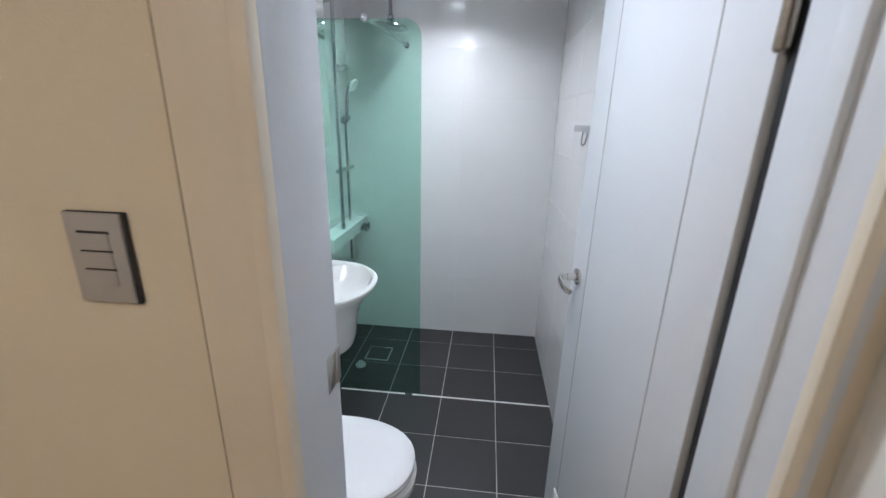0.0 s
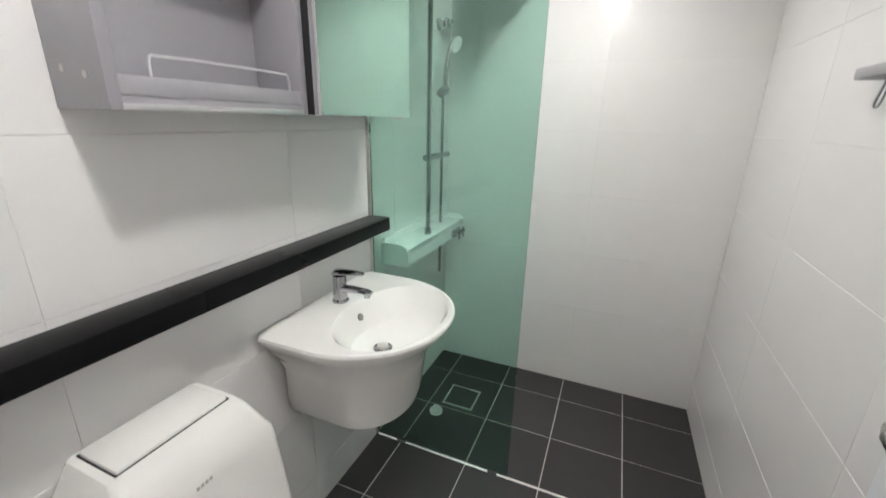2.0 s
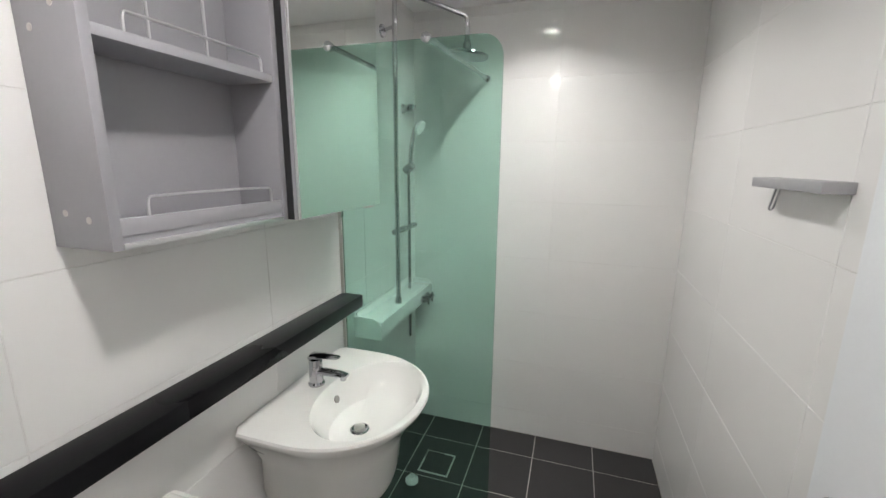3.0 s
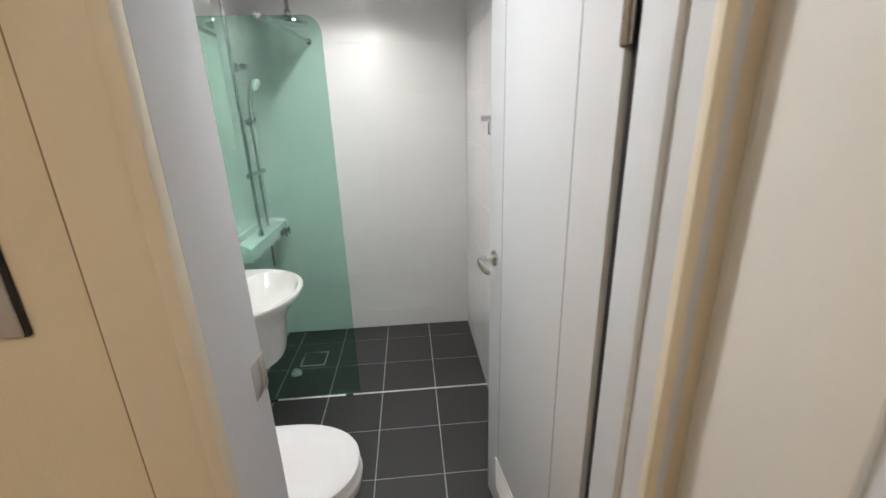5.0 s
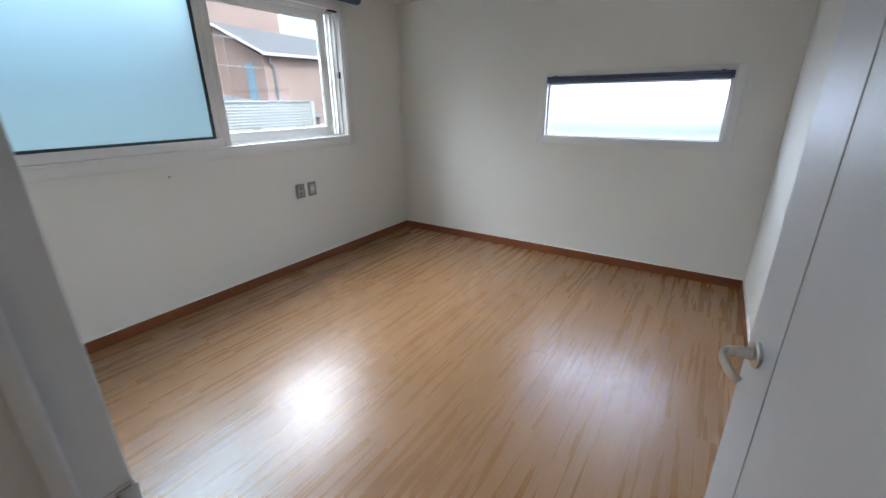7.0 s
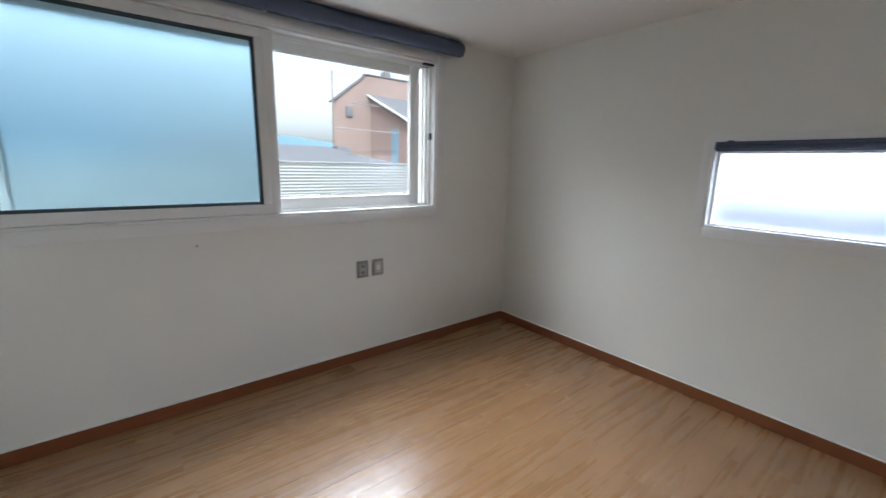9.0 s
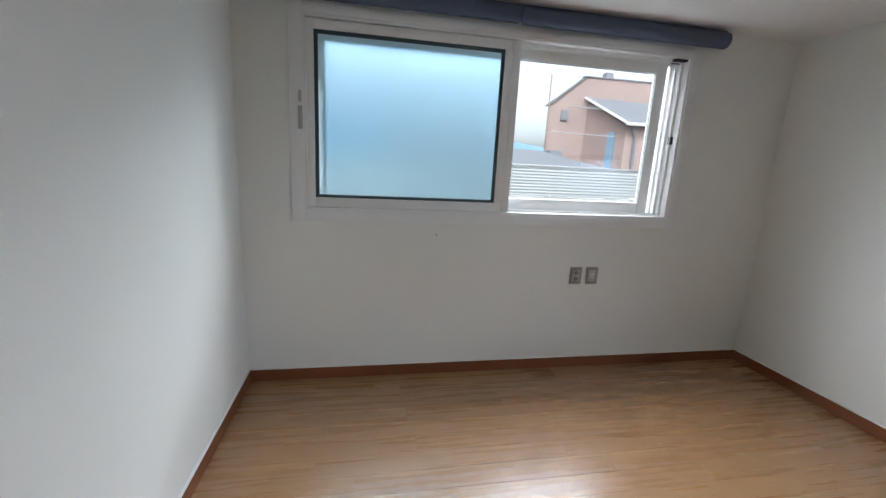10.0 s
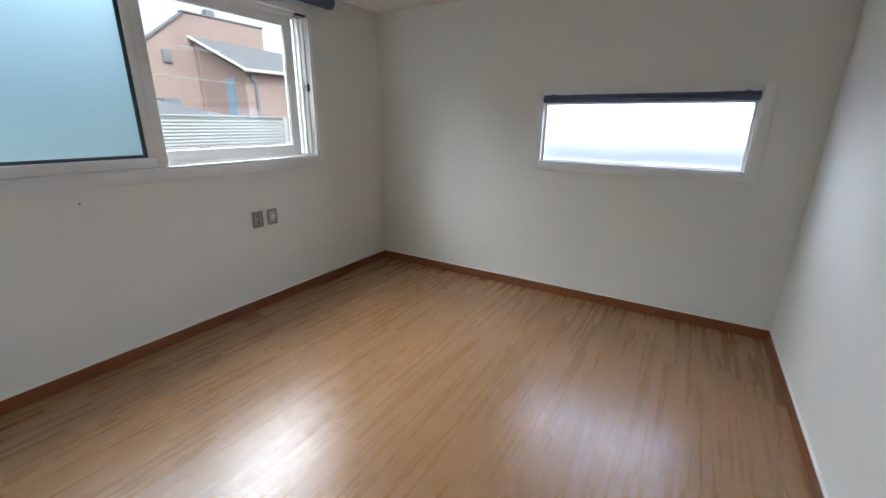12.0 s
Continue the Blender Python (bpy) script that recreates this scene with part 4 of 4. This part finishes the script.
def brick_house():
    t = thing("brick_house", "orange brick house with grey lean-to roof and stepped gable", "house", at=(-0.275, -0.05, -0.34))
    t.scale = (1.25, 1.25, 1.25)
    prof = [(7.27, -3.2), (11.25, -3.2), (11.25, 4.47), (8.53, 4.40), (7.27, 3.42)]
    part("wall", loft([[(x, y, z) for x, z in row] for y, row in ((14.0, prof), (20.0, [(max(x, 10.2) + (0.4 if z > 4.4 else 0), z) for x, z in prof]))]), M_BRICK, t, smooth=False)
    part("coping", boxes([(8.5, 11.29, 13.96, 14.2, 4.43, 4.475)], bevel=0.01), M_ROOF, t, "dark roof edge")
    v = [(8.50, 4.39), (8.53, 4.435), (7.23, 3.43), (7.23, 3.385)]
    part("verge", loft([[(x, y, z) for x, z in v] for y in (13.93, 14.2)]), M_ROOF, t, smooth=False)
    ch = part("chimney", loft([[(9.95 + a * w, 15 + b * w, z) for a, b in ((-1, -1), (1, -1), (1, 1), (-1, 1))] for z, w in ((4.3, 0.22), (4.62, 0.21), (4.68, 0.15), (4.86, 0.13))]), M_ROOF, t, "small grey chimney", smooth=False)
    ext = [(8.72, 14.0), (9.10, 12.15), (13.2, 12.15), (13.2, 14.0)]
    top = [(8.72, 14.0, 3.62), (9.10, 12.15, 2.72), (13.2, 12.15, 2.75), (13.2, 14.0, 3.55)]
    part("extension_wall", loft([[(x, y, -3.2) for x, y in ext], top]), M_BRICK, t, smooth=False)
    roof = [(8.62, 14.02, 3.72), (8.98, 11.95, 2.74), (13.4, 11.95, 2.78), (13.4, 14.02, 3.60)]
    part("roof", loft([roof, [(x, y, z + 0.09) for x, y, z in roof]]), M_ROOF, t, "grey sloping roof with white gutter", smooth=False)
    part("gutter", tube([(8.95, 11.93, 2.76), (13.4, 11.93, 2.80)], 0.05, 8), M_TRIM, t)
    part("verge_board", tube([(8.60, 14.0, 3.76), (8.95, 11.95, 2.80)], 0.045, 6), M_TRIM, t)
    part("downpipe", tube([(9.30, 12.08, 2.7), (9.30, 12.08, 2.55), (9.42, 12.10, 2.40), (9.42, 12.10, -3.2)], 0.05, 8), M_ROOF, t)
    part("door", loft([[(8.95 + d, 12.86 - 0.02, z), (9.01 + d, 12.55 - 0.02, z), (9.05 + d, 12.55, z), (8.99 + d, 12.86, z)] for z, d in ((0.6, -0.04), (2.55, -0.04))]), M_BLUE, t, "light blue panel", smooth=False)
    part("window", box(7.75, 8.0, 13.94, 14.02, 2.95, 3.3, bevel=0.01), M_ROOF, t, "small grey window")


brick_house()


def low_house():
    t = thing("low_house", "low house with dark grey hipped roof", "house")
    part("wall", box(1.0, 8.8, 9.6, 13.0, -3.2, 0.95), M_BRICK, t, smooth=False)
    a = [(0.6, 9.3, 0.98), (9.0, 9.3, 0.98), (9.0, 13.2, 0.98), (0.6, 13.2, 0.98)]
    b = [(2.4, 11.2, 1.80), (5.85, 11.2, 1.80), (5.85, 11.3, 1.80), (2.4, 11.3, 1.80)]
    part("roof", loft([a, b]), M_ROOF, t, "dark grey hipped roof", smooth=False)
    part("vent", box(6.15, 6.55, 11.1, 11.5, 1.3, 1.82, bevel=0.02), M_ROOF, t)


low_house()


def tin_fence():
    t = thing("tin_fence", "silver corrugated metal parapet fence outside the window", "fence")
    prof = []
    n = 64
    for i in range(n + 1):
        z = 0.30 + 1.065 * i / n
        prof.append((4.5 + 0.003 * math.cos(i * math.pi / 1.0), z))
    ring = prof + [(y + 0.02, z) for y, z in reversed(prof)]
    part("sheet", loft([[(x, y, z) for y, z in ring] for x in (0.5, 4.30)]), M_TIN, t, smooth=False)
    part("cap", box(0.5, 4.32, 4.485, 4.53, 1.362, 1.380, bevel=0.004), M_TIN, t)
    part("post", box(4.28, 4.325, 4.46, 4.54, 0.2, 1.37, bevel=0.004), M_TIN, t)
    r = thing("window_rail", "dark metal guard rail outside the clear pane", "rail")
    part("bar", tube([(1.95, 2.86, 1.155), (3.05, 2.86, 1.155)], 0.010, 10), M_STEEL, r)
    for x in (1.97, 3.03):
        part("bracket", box(x - 0.015, x + 0.015, 2.815, 2.875, 1.14, 1.17, bevel=0.003), M_STEEL, r)
    tb = thing("fence_terrace", "grey concrete terrace slab carrying the fence", "terrace", kind="structure")
    part("slab", box(0.5, 4.6, 2.83, 4.9, 0.10, 0.30), M_GROUND, tb)


tin_fence()


def aerial():
    t = thing("tv_aerial", "thin pale rooftop television aerial on a pole", "aerial")
    x, y = 6.45, 9.9
    part("mast", tube([(x, y, 1.0), (x, y, 3.0)], 0.010, 8), M_HINGE, t, "rusty brown mast")
    for z, w in ((2.20, 0.85), (2.83, 0.4)):
        b = part("boom", tube([(x - w, y, z + 0.02), (x + w, y, z - 0.02)], 0.007, 8), M_ALU, t)
        for i in range(9):
            px = x - w + 2 * w * i / 8
            part("element", tube([(px - 0.03, y - 0.3, z), (px + 0.03, y + 0.3, z)], 0.004, 6), M_ALU, b)
    p = thing("lightning_rod", "thin pole at the corner of the brick house", "pole")
    part("pole", tube([(8.76, 17.3, 0.6), (8.76, 17.3, 5.1)], 0.035, 8), M_HINGE, p)
    part("finial", disc((8.76, 17.3, 5.08), (0, 0, 1), [(0, 0.03), (0.05, 0.08), (0.12, 0.08), (0.17, 0.03)], 12), M_TRIM, p, "pale round finial")


aerial()

# ---- pieces: tiles and planks ----
_shared = {}


def piece(name, size, centre, material, parent, bevel):
    key = (name, material.name, *(round(s, 4) for s in size))
    if key not in _shared:
        bm = box(-size[0] / 2, size[0] / 2, -size[1] / 2, size[1] / 2, -size[2] / 2, size[2] / 2)
        bmesh.ops.bevel(bm, geom=list(bm.edges), offset=bevel, segments=1, affect="EDGES")
        me = bpy.data.meshes.new(name)
        bm.to_mesh(me)
        bm.free()
        me.materials.append(material)
        _shared[key] = me
    ob = new(name, _shared[key])
    ob.location = centre
    ob.parent = parent
    return ob


def cuts(lo, hi, origin, pitch):
    k = math.ceil((lo - origin) / pitch + 1e-6)
    out = [lo]
    while origin + k * pitch < hi - 0.012:
        if origin + k * pitch > lo + 0.012:
            out.append(origin + k * pitch)
        k += 1
    return out + [hi]


def spans(c):
    return list(zip(c, c[1:]))


ZS = spans(cuts(FB, CB, -0.02, 0.3))
gap = 0.0016
for z0, z1 in ZS:
    for y0, y1 in spans(cuts(YI, YB, 1.072, 0.596)):
        piece("tile", (0.006, y1 - y0 - gap, z1 - z0 - gap), (XL - 0.003, (y0 + y1) / 2, (z0 + z1) / 2), M_TILEW, bath_west, 0.0009)
    for y0, y1 in spans(cuts(YI, YB, 2.275, 0.6)):
        piece("tile", (0.006, y1 - y0 - gap, z1 - z0 - gap), (XR + 0.003, (y0 + y1) / 2, (z0 + z1) / 2), M_TILEW, bath_east, 0.0009)
    for x0, x1 in spans(cuts(XL, XR, -0.24, 0.6)):
        piece("tile", (x1 - x0 - gap, 0.006, z1 - z0 - gap), ((x0 + x1) / 2, YB + 0.003, (z0 + z1) / 2), M_TILEW, bath_back, 0.0009)
gap = 0.0042
for x0, x1 in spans(cuts(XL, XR, -0.252, 0.306)):
    for y0, y1 in spans(cuts(YI, YB, GY, 0.298)):
        piece("tile", (x1 - x0 - gap, y1 - y0 - gap, 0.01), ((x0 + x1) / 2, (y0 + y1) / 2, FB - 0.005), M_TILEF, floor_bath, 0.0012)
rng = random.Random(5)
PW, PL = 0.118, 1.2


def planks(parent, xa, xb, ya, yb, rise):
    for j, (y0, y1) in enumerate(spans(cuts(ya, yb, 0.0, PW))):
        for x0, x1 in spans(cuts(xa, xb, rng.uniform(0, PL), PL)):
            piece("plank", (x1 - x0 - 0.0002, y1 - y0 - 0.0005, 0.008), ((x0 + x1) / 2, (y0 + y1) / 2, rise - 0.004), M_WOOD, parent, 0.00012)


planks(floor_bed, BX0, BX1, BY0, BY1, 0.0)
planks(floor_bed, 0.376, BX0, DS, DN, 0.0)
planks(floor_hall, -1.7, 0.376, -2.1, YH, 0.0)
